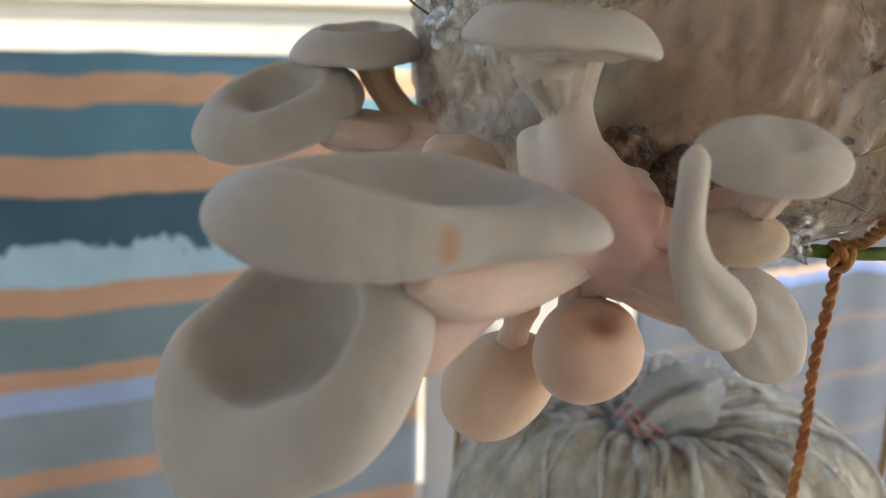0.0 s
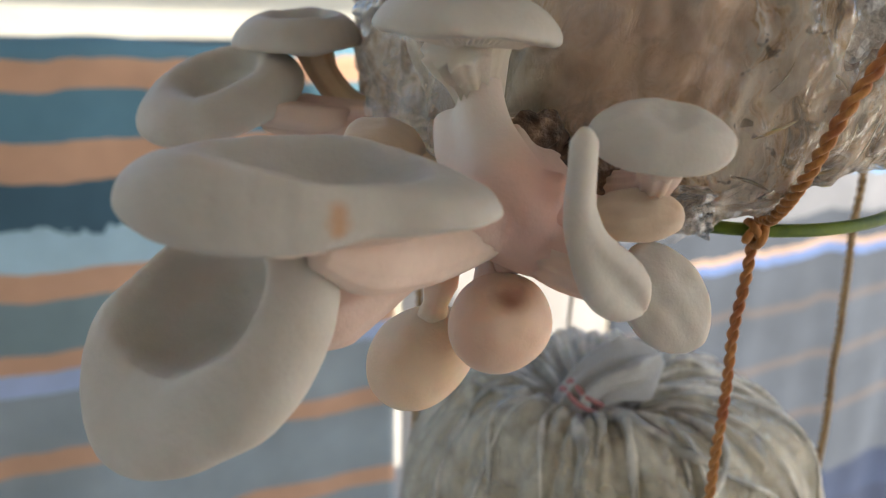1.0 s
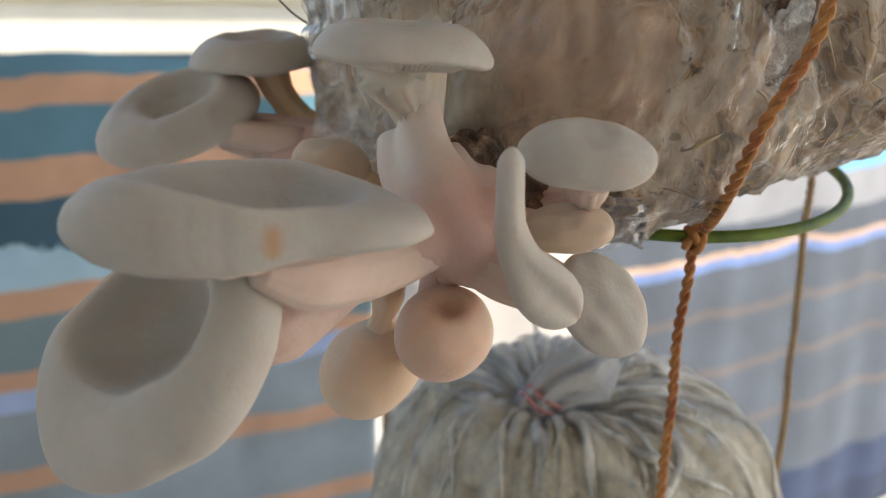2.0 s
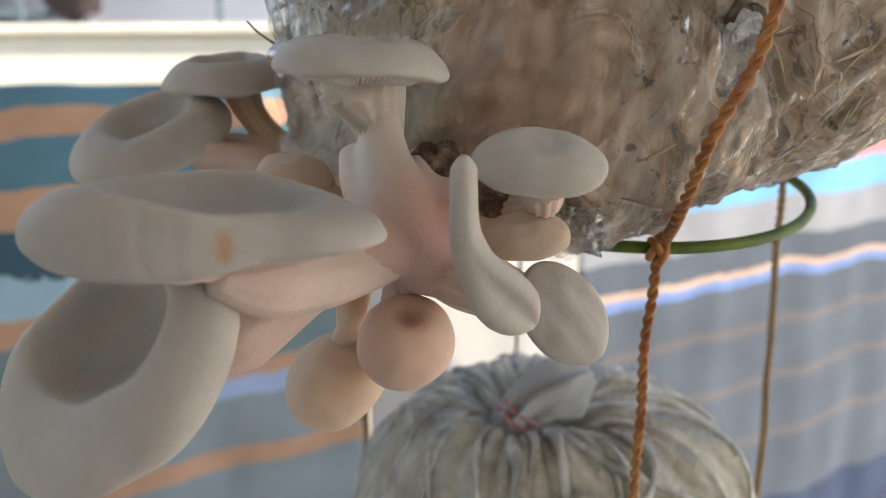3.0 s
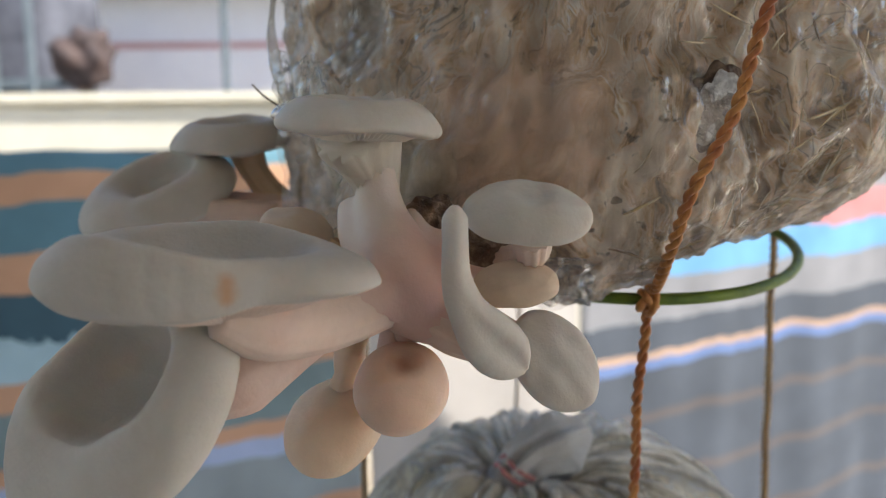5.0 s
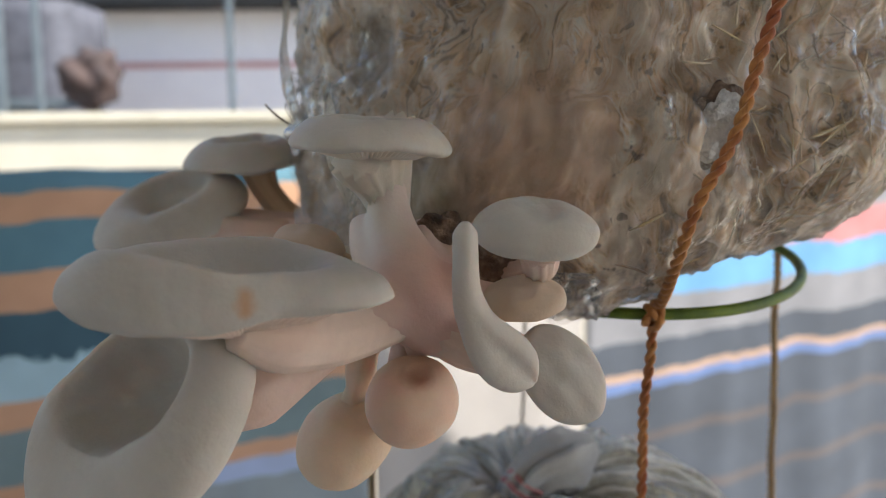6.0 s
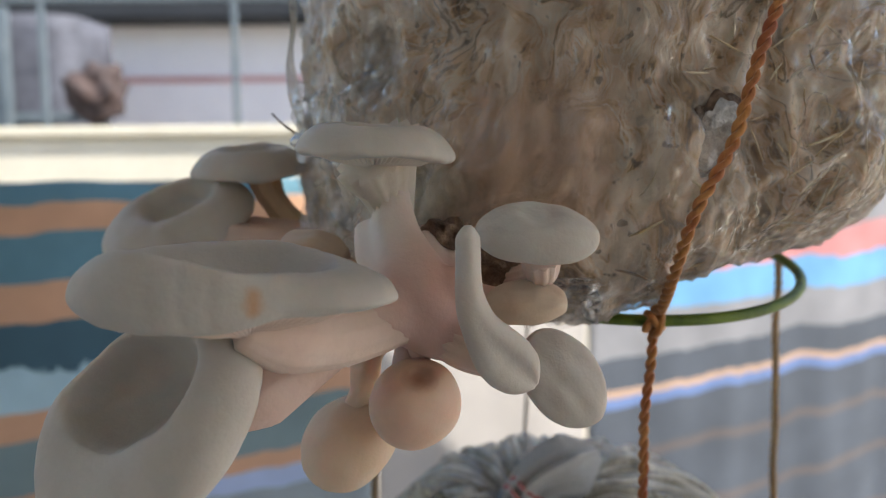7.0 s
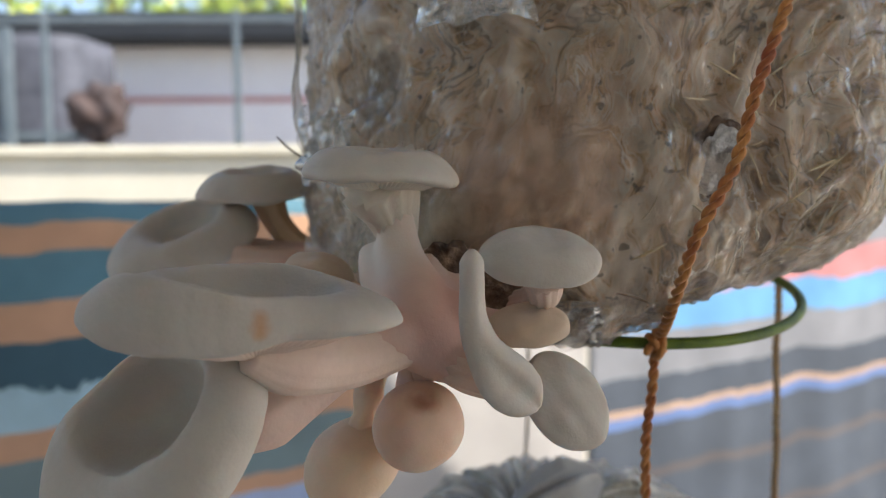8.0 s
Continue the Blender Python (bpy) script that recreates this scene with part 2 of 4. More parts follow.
M_CLOTH_R = cloth_material("grey_banded_cloth_sunlit_top", ([(0.0, (0.022, 0.035, 0.075)), (0.12, (0.028, 0.045, 0.095)), (0.22, GREY_R), (0.38, FAINT_BAND), (0.40, GREY_R), (0.52, FAINT_BAND), (0.54, GREY_R), (0.645, FAINT_BAND), (0.665, GREY_R), (0.755, (0.14, 0.22, 0.45)), (0.772, (0.48, 0.34, 0.26)), (0.79, GREY_R), (0.845, SUN_PALE), (0.93, (0.15, 0.38, 0.68)), (1.00, (0.55, 0.24, 0.25)), (1.06, SUN_PALE)]), 0.05)
# added white panel, its colour stands in for the overexposed sunlit middle
n = Nodes("glare_white_cloth")
M_CLOTH_W = n.done(n.ramp(n.noise(6, 4), [(0.3, (0.36, 0.345, 0.34)), (0.7, (0.44, 0.42, 0.41))]), 0.9, n.bump(n.noise(350, 2), 0.4, 0.002))


M_PLASTER = plain_material("white_plaster", (0.90, 0.88, 0.90), (0.84, 0.82, 0.85))
M_CREAM = plain_material("cream_plaster", (0.80, 0.77, 0.66), (0.72, 0.69, 0.58))
M_REDPAINT = plain_material("red_painted_band", (0.55, 0.30, 0.30), (0.62, 0.38, 0.37))
M_SLATE = plain_material("dark_fascia", (0.018, 0.023, 0.03), (0.03, 0.036, 0.045))
M_CONCRETE = plain_material("pale_concrete", (0.44, 0.42, 0.39), (0.54, 0.52, 0.48), 3.0)
M_EARTH = plain_material("pale_yard_earth", (0.42, 0.36, 0.28), (0.52, 0.46, 0.37), 1.2)
M_STEEL = plain_material("grey_steel_paint", (0.12, 0.16, 0.19), (0.18, 0.22, 0.25), 12, 0.55)
M_SACK = plain_material("brown_sacking", (0.05, 0.04, 0.042), (0.10, 0.065, 0.06), 14)
M_SHEET = plain_material("grey_sheet", (0.06, 0.065, 0.085), (0.15, 0.16, 0.20), 8)
M_BARK = plain_material("tree_bark", (0.10, 0.075, 0.05), (0.18, 0.14, 0.10), 8, 0.9, 0.8)
n = Nodes("sunlit_leaves")
g = n.t.nodes.new("ShaderNodeNewGeometry")
leaf_col = n.ramp(g.outputs["Random Per Island"], [(0.0, (0.07, 0.13, 0.02)), (0.5, (0.22, 0.32, 0.04)), (1.0, (0.45, 0.50, 0.10))])
M_LEAF = n.done(leaf_col, 0.5, None, Subsurface_Weight=0.0, Transmission_Weight=0.0)


# ---- mesh helpers ----
def part(name, bm, material, parent=None, label="", smooth=True):
    """Link a bmesh as one mesh object, under a thing or a part."""
    me = bpy.data.meshes.new(name)
    bmesh.ops.recalc_face_normals(bm, faces=bm.faces)
    bm.to_mesh(me)
    bm.free()
    me.materials.append(material)
    if smooth:
        me.polygons.foreach_set("use_smooth", [True] * len(me.polygons))
    ob = new(name, me)
    if parent:
        ob.parent = parent
    if label:
        tagged(ob, label)
    return ob


def thing(name, m, label, category, group="", kind=""):
    ob = new(name)
    ob.empty_display_size = 0.01
    ob.matrix_basis = m
    return tagged(ob, label, category, group, kind)


def quads(bm, rows, wrap=True):
    """Skin a list of equal vertex rings."""
    for a, b in zip(rows, rows[1:]):
        k = len(a)
        for i in range(k if wrap else k - 1):
            j = (i + 1) % k
            bm.faces.new((a[i], a[j], b[j], b[i]))


def path_points(pts, count):
    """Smooth points along a Catmull-Rom line."""
    p = [Vector(q) for q in pts]
    p = [2 * p[0] - p[1]] + p + [2 * p[-1] - p[-2]]
    out = []
    for i in range(count + 1):
        u = i / count * (len(p) - 3)
        k = min(int(u), len(p) - 4)
        f = u - k
        a, b, c, d = p[k:k + 4]
        out.append(0.5 * (2 * b + (c - a) * f + (2 * a - 5 * b + 4 * c - d) * f * f + (3 * b - a - 3 * c + d) * f ** 3))
    return out


def tube(bm, pts, radii, sides=12, ridges=0, ridge=0.0, flat=1.0, closed=False):
    """A tube along points; radii one number or a list; ridges run along it."""
    pts = [Vector(p) for p in pts]
    if not isinstance(radii, (list, tuple)):
        radii = [radii] * len(pts)
    up, rows = None, []
    for i, p in enumerate(pts):
        if closed:
            way = (pts[(i + 1) % len(pts)] - pts[i - 1]).normalized()
        else:
            way = (pts[min(i + 1, len(pts) - 1)] - pts[max(i - 1, 0)]).normalized()
        if up is None:
            up = way.orthogonal().normalized()
        up = (up - way * up.dot(way)).normalized()
        side = way.cross(up)
        r = radii[min(int(i * len(radii) / len(pts)), len(radii) - 1)] if len(radii) != len(pts) else radii[i]
        rows.append([bm.verts.new(p + (up * math.cos(a) + side * math.sin(a) * flat) * r * (1 + ridge * math.sin(ridges * a)))
                     for a in (2 * math.pi * k / sides for k in range(sides))])
    if closed:
        rows.append(rows[0])
    quads(bm, rows)
    if not closed:
        bm.faces.new(rows[0])
        bm.faces.new(rows[-1])
    return rows


def spread(values, count):
    """Linear steps through a few values."""
    out = []
    for i in range(count):
        u = i / (count - 1) * (len(values) - 1)
        k = min(int(u), len(values) - 2)
        out.append(values[k] + (values[k + 1] - values[k]) * (u - k))
    return out


def block(bm, lo, hi):
    """A box between two corners with slightly eased edges."""
    v = [bm.verts.new((x, y, z)) for x in (lo[0], hi[0]) for y in (lo[1], hi[1]) for z in (lo[2], hi[2])]
    fs = [bm.faces.new([v[i] for i in q]) for q in ((0, 1, 3, 2), (4, 6, 7, 5), (0, 4, 5, 1), (2, 3, 7, 6), (0, 2, 6, 4), (1, 5, 7, 3))]
    return fs


def boxes(name, lo, hi, material, parent=None, bevel=0.01, label=""):
    bm = bmesh.new()
    block(bm, lo, hi)
    if bevel:
        bmesh.ops.bevel(bm, geom=bm.edges[:], offset=bevel, segments=2, affect="EDGES")
    return part(name, bm, material, parent, label, False)


# ---- the setting ----
bm = bmesh.new()
STEPS = (-600, -60, -12, -4, 0, 4, 12, 60, 600)
rows = [[bm.verts.new((x, y, 0)) for x in STEPS] for y in STEPS]
quads(bm, rows, False)
tagged(part("ground", bm, M_EARTH), "pale trodden earth yard in the sun", "ground", kind="structure")
tagged(boxes("floor", (-3.0, -2.6, 0.004), (3.0, 2.4, 0.018), M_CONCRETE), "grey concrete floor of the open shed", "floor", kind="structure")
# unseen roof, its edge set to shade the bags and left cloth
tagged(boxes("ceiling", (-3.0, -2.6, 2.45), (3.0, 0.60, 2.53), M_CONCRETE), "plain grey unseen roof, added to shade the bags", "ceiling", kind="structure")
# unseen wall behind the camera, grey to keep the front fill low
tagged(boxes("added_wall_south", (-3.0, -2.72, 0.018), (3.0, -2.6, 2.45), M_CONCRETE), "plain grey unseen wall, added to hold back front light", "wall", kind="structure")



def striped_cloth(name, a, b, top, low, material, label, fold=0.006):
    """A cloth that hangs level in the slanting plane from a to b along it."""
    bm = bmesh.new()
    rows = []
    for j in range(41):
        z = top + (low - top) * j / 40
        row = []
        for i in range(121):
            s = a + (b - a) * i / 120
            d = fold * (0.3 + j / 40) * (math.sin(s * 17 + 0.6 * math.sin(s * 5)) + 0.5 * math.sin(s * 41 + 1.3))
            row.append(bm.verts.new((s * math.cos(radians(30)) - d * 0.5, CLOTH_Y + s * 0.5 + d * 0.87, z + 0.004 * math.sin(s * 23) * (1 if j == 0 else 0.3))))
        rows.append(row)
    quads(bm, rows, False)
    ob = part(name, bm, material)
    solid = ob.modifiers.new("thickness", "SOLIDIFY")
    solid.thickness = 0.003
    return tagged(ob, label, "cloth", "striped cloths on the line")


CLOTH_Y = 1.2
striped_cloth("hanging_cloth", -1.6, -0.085, 1.178, 0.02, M_CLOTH_L, "hanging teal cloth with orange and pale blue woven bands")
striped_cloth("hanging_cloth", -0.075, 0.33, 1.172, 0.02, M_CLOTH_W, "narrow added white cloth standing in for sun glare between the striped ones", 0.006)
striped_cloth("hanging_cloth", 0.34, 2.6, 1.176, 0.02, M_CLOTH_R, "hanging grey cloth with thin orange and blue bands, sunlit pale top in its colour")
bm = bmesh.new()
tube(bm, [(-1.9 * 0.866, CLOTH_Y - 0.95 + 0.004, 1.176), (2.9 * 0.866, CLOTH_Y + 1.45 + 0.004, 1.176)], 0.004, 8)
line = tagged(part("washing_line", bm, M_STEEL), "thin grey line that carries the cloths", "line")
for s in (-1.9, 2.9):
    boxes("post", (s * 0.866 - 0.03, CLOTH_Y + s * 0.5 - 0.03, 0.004), (s * 0.866 + 0.03, CLOTH_Y + s * 0.5 + 0.03, 1.22), M_STEEL, line, 0.006)

# ---- the yard beyond ----
par = thing("parapet", pose(0, 3.2, 0), "low cream plastered parapet wall in the sun", "parapet", kind="structure")
boxes("wall", (-5, 0, 0.002), (5, 0.16, 1.33), M_CREAM, par, 0.012)
boxes("coping", (-5, -0.03, 1.33), (5, 0.19, 1.375), M_CREAM, par, 0.012)
house = thing("house", pose(0, 5.2, 0), "white plastered house with a red painted band and dark fascia", "house")
boxes("wall", (-7, 0, 0.002), (6, 0.2, 2.12), M_PLASTER, house, 0.01)
boxes("painted_band", (-7, -0.012, 1.76), (6, 0.004, 1.80), M_REDPAINT, house, 0.004)
boxes("fascia", (-7, -0.25, 2.12), (6, 0.3, 2.29), M_SLATE, house, 0.015)
rail = thing("railing", pose(0, 3.55, 0), "thin grey steel railing posts with rails beyond the parapet", "railing")
for x in (-2.55, -1.70, -0.86, 0.0, 0.86):
    boxes("post", (x - 0.013, -0.013, 0.002), (x + 0.013, 0.013, 1.98), M_STEEL, rail, 0.004)
for z in (1.05, 1.93):
    boxes("rail", (-2.7, -0.012, z), (1.0, 0.012, z + 0.025), M_STEEL, rail, 0.005)
stack = thing("covered_stack", pose(-2.20, 4.45, 0), "grey sheet-covered stack in the yard", "stack")
bm = bmesh.new()
rows = []
for j in range(25):
    z = 0.002 + 2.0 * j / 24
    rows.append([bm.verts.new(((0.42 + 0.05 * noise.noise((math.cos(a) * 2, math.sin(a) * 2, z * 3))) * math.copysign(abs(math.cos(a)) ** 0.5, math.cos(a)) * (1 - 0.12 * j / 24),
                               0.3 * math.copysign(abs(math.sin(a)) ** 0.5, math.sin(a)), z)) for a in (k * math.pi / 24 for k in range(48))])
quads(bm, rows)
bm.faces.new(rows[-1])
part("cover", bm, M_SHEET, stack)
for z in (0.7, 1.45):
    boxes("strap", (-0.46, -0.34, z), (0.46, -0.305, z + 0.05), M_STEEL, stack, 0.006)
for x in (-0.3, 0.02):
    boxes("prop", (x, -0.40, 0.002), (x + 0.05, -0.345, 2.02), M_STEEL, stack, 0.006)
sack = thing("brown_sack", pose(-1.63, 3.95, 0), "dark brown bulging sack on a post", "sack")
boxes("post", (-0.03, -0.03, 0.002), (0.03, 0.03, 1.5), M_STEEL, sack, 0.006)
bm = bmesh.new()
bmesh.ops.create_icosphere(bm, subdivisions=4, radius=1)
for v in bm.verts:
    v.co = Vector((v.co.x * 0.15, v.co.y * 0.12, v.co.z * 0.13)) * (1 + 0.45 * noise.noise(v.co * 1.7)) + Vector((0, 0, 1.58))
part("bag", bm, M_SACK, sack)


def tree(x, y, height, spread_r, seed):
    t = thing("tree", pose(x, y, 0), "leafy green tree in sunlight behind the house", "tree", "trees behind the house")
    rnd = random.Random(seed)
    bm = bmesh.new()
    tube(bm, path_points([(0, 0, 0), (0.1, 0.05, height * 0.3), (-0.05, 0, height * 0.6), (0.1, 0, height * 0.9)], 14), spread([0.2, 0.15, 0.1, 0.04], 15), 10)
    tips = []
    for k in range(9):
        a, z = rnd.uniform(0, 6.28), height * rnd.uniform(0.3, 0.6)
        tip = Vector((math.cos(a) * spread_r * 0.8, math.sin(a) * spread_r * 0.8, z + height * rnd.uniform(0.05, 0.3)))
        tube(bm, path_points([(0, 0, z), tip * 0.5 + Vector((0, 0, z * 0.4)), tip], 8), spread([0.07, 0.04, 0.015], 9), 7)
        tips.append(tip)
    part("trunk", bm, M_BARK, t)
    verts, faces = [], []
    for k in range(2600):
        c = rnd.choice(tips) * rnd.uniform(0.55, 1.1) + Vector((rnd.gauss(0, 0.35), rnd.gauss(0, 0.35), rnd.gauss(0, 0.4)))
        u = Vector((rnd.gauss(0, 1), rnd.gauss(0, 1), rnd.gauss(0, 1))).normalized()
        w = u.orthogonal().normalized()
        s = rnd.uniform(0.05, 0.12)
        i = len(verts)
        verts += [c - u * s, c + w * s * 0.45, c + u * s, c - w * s * 0.45 + u * s * 0.1]
        faces.append((i, i + 1, i + 2, i + 3))
    me = bpy.data.meshes.new("crown")
    me.from_pydata([tuple(v) for v in verts], [], faces)
    me.materials.append(M_LEAF)
    new("crown", me).parent = t


tree(-3.2, 8.2, 4.6, 1.7, 3)
tree(-0.9, 9.0, 5.0, 1.9, 5)
tree(1.8, 8.6, 4.8, 1.8, 8)

# ---- the grow bags ----
BAG_X, BAG_Y, BAG_R = 0.096, 0.316, 0.109


def WARP(p):
    """Places bent into slanting swirls, for the crumpled skin."""
    q = Vector((p.x * 58 - p.z * 38, p.y * 60, p.z * 34 + p.x * 16))
    return q + 0.9 * noise.noise_vector(p * 20)


def bag_point(a, s, lift=0.0, fine=1.0):
    """A point of the upper bag's skin. a: angle; s: way from the middle of its bottom, over the corner, to its top."""
    corner = 0.028
    flat = BAG_R - corner
    bend = corner * math.pi / 2
    if s < flat:
        r, z, nr, nz = s, 0.0, 0.0, -1.0
    elif s < flat + bend:
        q = (s - flat) / corner
        r, z, nr, nz = flat + corner * math.sin(q), corner * (1 - math.cos(q)), math.sin(q), -math.cos(q)
    else:
        r, z, nr, nz = BAG_R, corner + s - flat - bend, 1.0, 0.0
    c, d = math.cos(a), math.sin(a)
    p = Vector((BAG_X + r * c, BAG_Y + r * d, 1.152 + z + (0.30 if c > 0 else 0.06) * r * c))
    out = Vector((nr * c, nr * d, nz))
    q, side = WARP(p), Vector((7.3, 2.1, 4.4))
    lump = 0.006 * noise.noise(p * 22) + fine * (0.0085 * (0.35 - abs(noise.noise(q))) + 0.0042 * (0.28 - abs(noise.noise(q * 1.9 + side))) + 0.0020 * (0.25 - abs(noise.noise(q * 3.7 + side))) + 0.0008 * noise.noise(p * 260))
    bulge = 0.010 * math.exp(-(((p.x - 0.034) / 0.036) ** 2 + ((p.z - 1.178) / 0.030) ** 2)) if p.y < BAG_Y else 0.0
    return p + out * (lump + lift) + Vector((-0.15, -1, 0)) * bulge


upper = thing("grow_bag", pose(BAG_X, BAG_Y, 1.149), "hanging clear plastic grow bag packed with pale mouldy straw", "grow bag", "hanging grow bags")
BACK = Matrix.Translation((-BAG_X, -BAG_Y, -1.149))


def bag_skin(name, lift, fine, material, steps, sides, wrinkle=0.0, label=""):
    bm = bmesh.new()
    rows = []
    for j in range(1, steps + 1):
        # finer steps on the flank that is seen near
        u = j / steps
        s = 0.05 * u / 0.1 if u < 0.1 else 0.05 + 0.25 * (u - 0.1) / 0.8 if u < 0.9 else 0.30 + 0.20 * (u - 0.9) / 0.1
        row = []
        for i in range(sides):
            a = 2 * math.pi * i / sides
            a -= 0.6 * math.sin(a - radians(-65))
            p = bag_point(a, s, lift, fine)
            if wrinkle:
                w = noise.noise(Vector((math.cos(a) * 9, math.sin(a) * 9, s * 7))) + 0.6 * abs(noise.noise(Vector((math.cos(a) * 24, math.sin(a) * 24, s * 16))))
                p = p + Vector((math.cos(a), math.sin(a), -0.2)) * wrinkle * w
            row.append(bm.verts.new(p))
        rows.append(row)
    quads(bm, rows)
    bm.faces.new(rows[0])
    bm.faces.new(rows[-1])
    ob = part(name, bm, material, upper, label)
    ob.matrix_basis = BACK
    return ob


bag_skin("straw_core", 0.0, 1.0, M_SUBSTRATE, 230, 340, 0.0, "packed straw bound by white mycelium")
bag_skin("plastic_film", 0.0020, 0.85, M_FILM, 230, 340, 0.0014, "clear crinkled plastic film")

rnd = random.Random(11)
bm = bmesh.new()
for k in range(420):
    a = radians(rnd.triangular(-100, 12, -40))
    s = rnd.triangular(0.07, 0.24, 0.11)
    base = bag_point(a, s, 0.0, 0.0)
    if (base - Vector((0.055, 0.205, 1.19))).length < 0.036 and rnd.random() < 0.85:
        continue
    lean = rnd.gauss(0.6, 0.7) if math.cos(a) > -0.3 else rnd.gauss(0.2, 0.7)
    length, width = rnd.uniform(0.004, 0.013), rnd.uniform(0.00025, 0.0006)
    half = 0.5 * length
    tip = [bag_point(a + q * math.sin(lean) * half / BAG_R, s + q * math.cos(lean) * half, rnd.uniform(0.0006, 0.0022), 0.6) for q in (-1, 1)]
    sag = Vector((rnd.gauss(0, 0.0004), -0.0003, rnd.gauss(0, 0.0004)))
    pts = [tip[0].lerp(tip[1], q / 5) + sag * (1 - (q / 2.5 - 1) ** 2) for q in range(6)]
    tube(bm, pts, spread([width * 0.5, width, width, width * 0.6], 6), 5, flat=0.55)
ob = part("straw_litter", bm, M_STRAW, upper, "chopped tan straw pieces pressed against the film")
ob.matrix_basis = BACK
tagged(ob, kind="stuff")

# torn openings, their shade put into dark proud lumps, below the mycelium patch
for name, c, size in (("opening_shade", (0.0388, 0.2030, 1.1728), (0.0064, 0.0016, 0.0054)), ("opening_shade", (0.0535, 0.2025, 1.1640), (0.0095, 0.0026, 0.0085))):
    bm = bmesh.new()
    bmesh.ops.create_icosphere(bm, subdivisions=4, radius=1)
    for v in bm.verts:
        v.co = Vector((v.co.x * size[0], v.co.y * size[1], v.co.z * size[2])) * (1 + 0.45 * noise.noise(v.co * 2.1 + Vector(c) * 90)) + Vector(c)
    part(name, bm, M_DARK, upper, "dark straw-brown lump for the shade inside a torn cut").matrix_basis = BACK

# loose film tails
def film_tail(pts, width, seed, parent, material, back):
    bm = bmesh.new()
    line_pts = path_points(pts, 16)
    rows = []
    for i, p in enumerate(line_pts):
        rows.append([bm.verts.new(p + Vector((0.3, 0.2, 1.0)).normalized() * width * (k / 8 - 0.5) * (0.5 + 0.5 * math.sin(i / 16 * 3.1))
                                  + Vector((0, -1, 0)) * 0.0022 * noise.noise(Vector((i * 0.45, k * 0.7, seed)))) for k in range(9)])
    quads(bm, rows, False)
    part("film_tail", bm, material, parent, "loose torn plastic edge").matrix_basis = back


def crumple(centre, w, h, seed, depth=0.004):
    """A crumpled flap of the clear film, curved round the bag."""
    bm = bmesh.new()
    rows = []
    for j in range(34):
        row = []
        for i in range(34):
            u, v = i / 33 - 0.5, j / 33 - 0.5
            q = Vector((u * 3.2, v * 3.2, seed))
            d = depth * (0.6 - 2 * abs(noise.noise(q + 0.5 * noise.noise_vector(q * 1.7)))) + 0.5 * depth * noise.noise(q * 2.7)
            edge = 1 + 0.25 * noise.noise(Vector((u * 5, v * 5, seed + 4)))
            row.append(bm.verts.new(Vector(centre) + Vector((u * w * edge, -d + 0.25 * w * u * -1.2, v * h * edge))))
        rows.append(row)
    quads(bm, rows, False)
    part("film_flap", bm, M_FLAP, upper, "crumpled glossy clear plastic").matrix_basis = BACK


for name, c, size, mat, text in (("mould_rim", (0.1105, 0.2055, 1.1995), (0.0076, 0.0012, 0.0110), M_DARK, "dark mouldy rim"), ("mould_tuft", (0.1112, 0.2045, 1.2000), (0.0052, 0.0010, 0.0084), M_TUFT, "fluffy white mould tuft")):
    bm = bmesh.new()
    bmesh.ops.create_icosphere(bm, subdivisions=4, radius=1)
    for v in bm.verts:
        v.co = Vector((v.co.x * size[0] + v.co.z * 0.002, v.co.y * size[1], v.co.z * size[2])) * (1 + 0.5 * noise.noise(v.co * 1.9 + Vector(c) * 60)) + Vector(c)
    part(name, bm, mat, upper, text).matrix_basis = BACK
crumple((0.0085, 0.2190, 1.186), 0.022, 0.026, 2.0, 0.003)
crumple((0.0015, 0.2350, 1.205), 0.018, 0.022, 5.0, 0.0025)
crumple((0.0040, 0.2230, 1.172), 0.016, 0.014, 7.0, 0.003)
crumple((0.0700, 0.2010, 1.1560), 0.020, 0.012, 9.0, 0.003)
crumple((0.0450, 0.2040, 1.2480), 0.030, 0.022, 12.0, 0.0025)
film_tail([(0.062, 0.203, 1.1535), (0.070, 0.198, 1.152), (0.078, 0.200, 1.156), (0.088, 0.206, 1.160)], 0.008, 1, upper, M_FILM, BACK)
film_tail([(0.012, 0.222, 1.176), (0.014, 0.214, 1.185), (0.009, 0.217, 1.197), (0.006, 0.224, 1.21)], 0.012, 5, upper, M_FILM_MILKY, BACK)
film_tail([(-0.008, 0.26, 1.205), (-0.0125, 0.262, 1.225), (-0.011, 0.264, 1.245), (-0.013, 0.265, 1.28)], 0.010, 9, upper, M_FILM_MILKY, BACK)
bm = bmesh.new()
tube(bm, path_points([(0.002, 0.247, 1.198), (-0.007, 0.25, 1.202), (-0.013, 0.25, 1.206), (-0.0165, 0.25, 1.2095)], 10), spread([0.0005, 0.0003], 11), 6)
part("stray_straw", bm, M_STALK, upper, "thin dark stray stalk").matrix_basis = BACK

# the lower bag: pleated shoulders gathered into a tied neck
LOW_X, LOW_Y = 0.092, 0.338
lower = thing("grow_bag", pose(LOW_X, LOW_Y, 0.70), "hanging grow bag with pleated milky plastic top tied in pink thread", "grow bag", "hanging grow bags")
PROFILE = [(0.006, 1.050), (0.012, 1.050), (0.022, 1.056), (0.040, 1.058), (0.058, 1.051), (0.073, 1.036), (0.085, 1.013), (0.093, 0.985), (0.098, 0.945), (0.101, 0.90), (0.101, 0.80), (0.097, 0.74), (0.06, 0.712), (0.01, 0.71)]


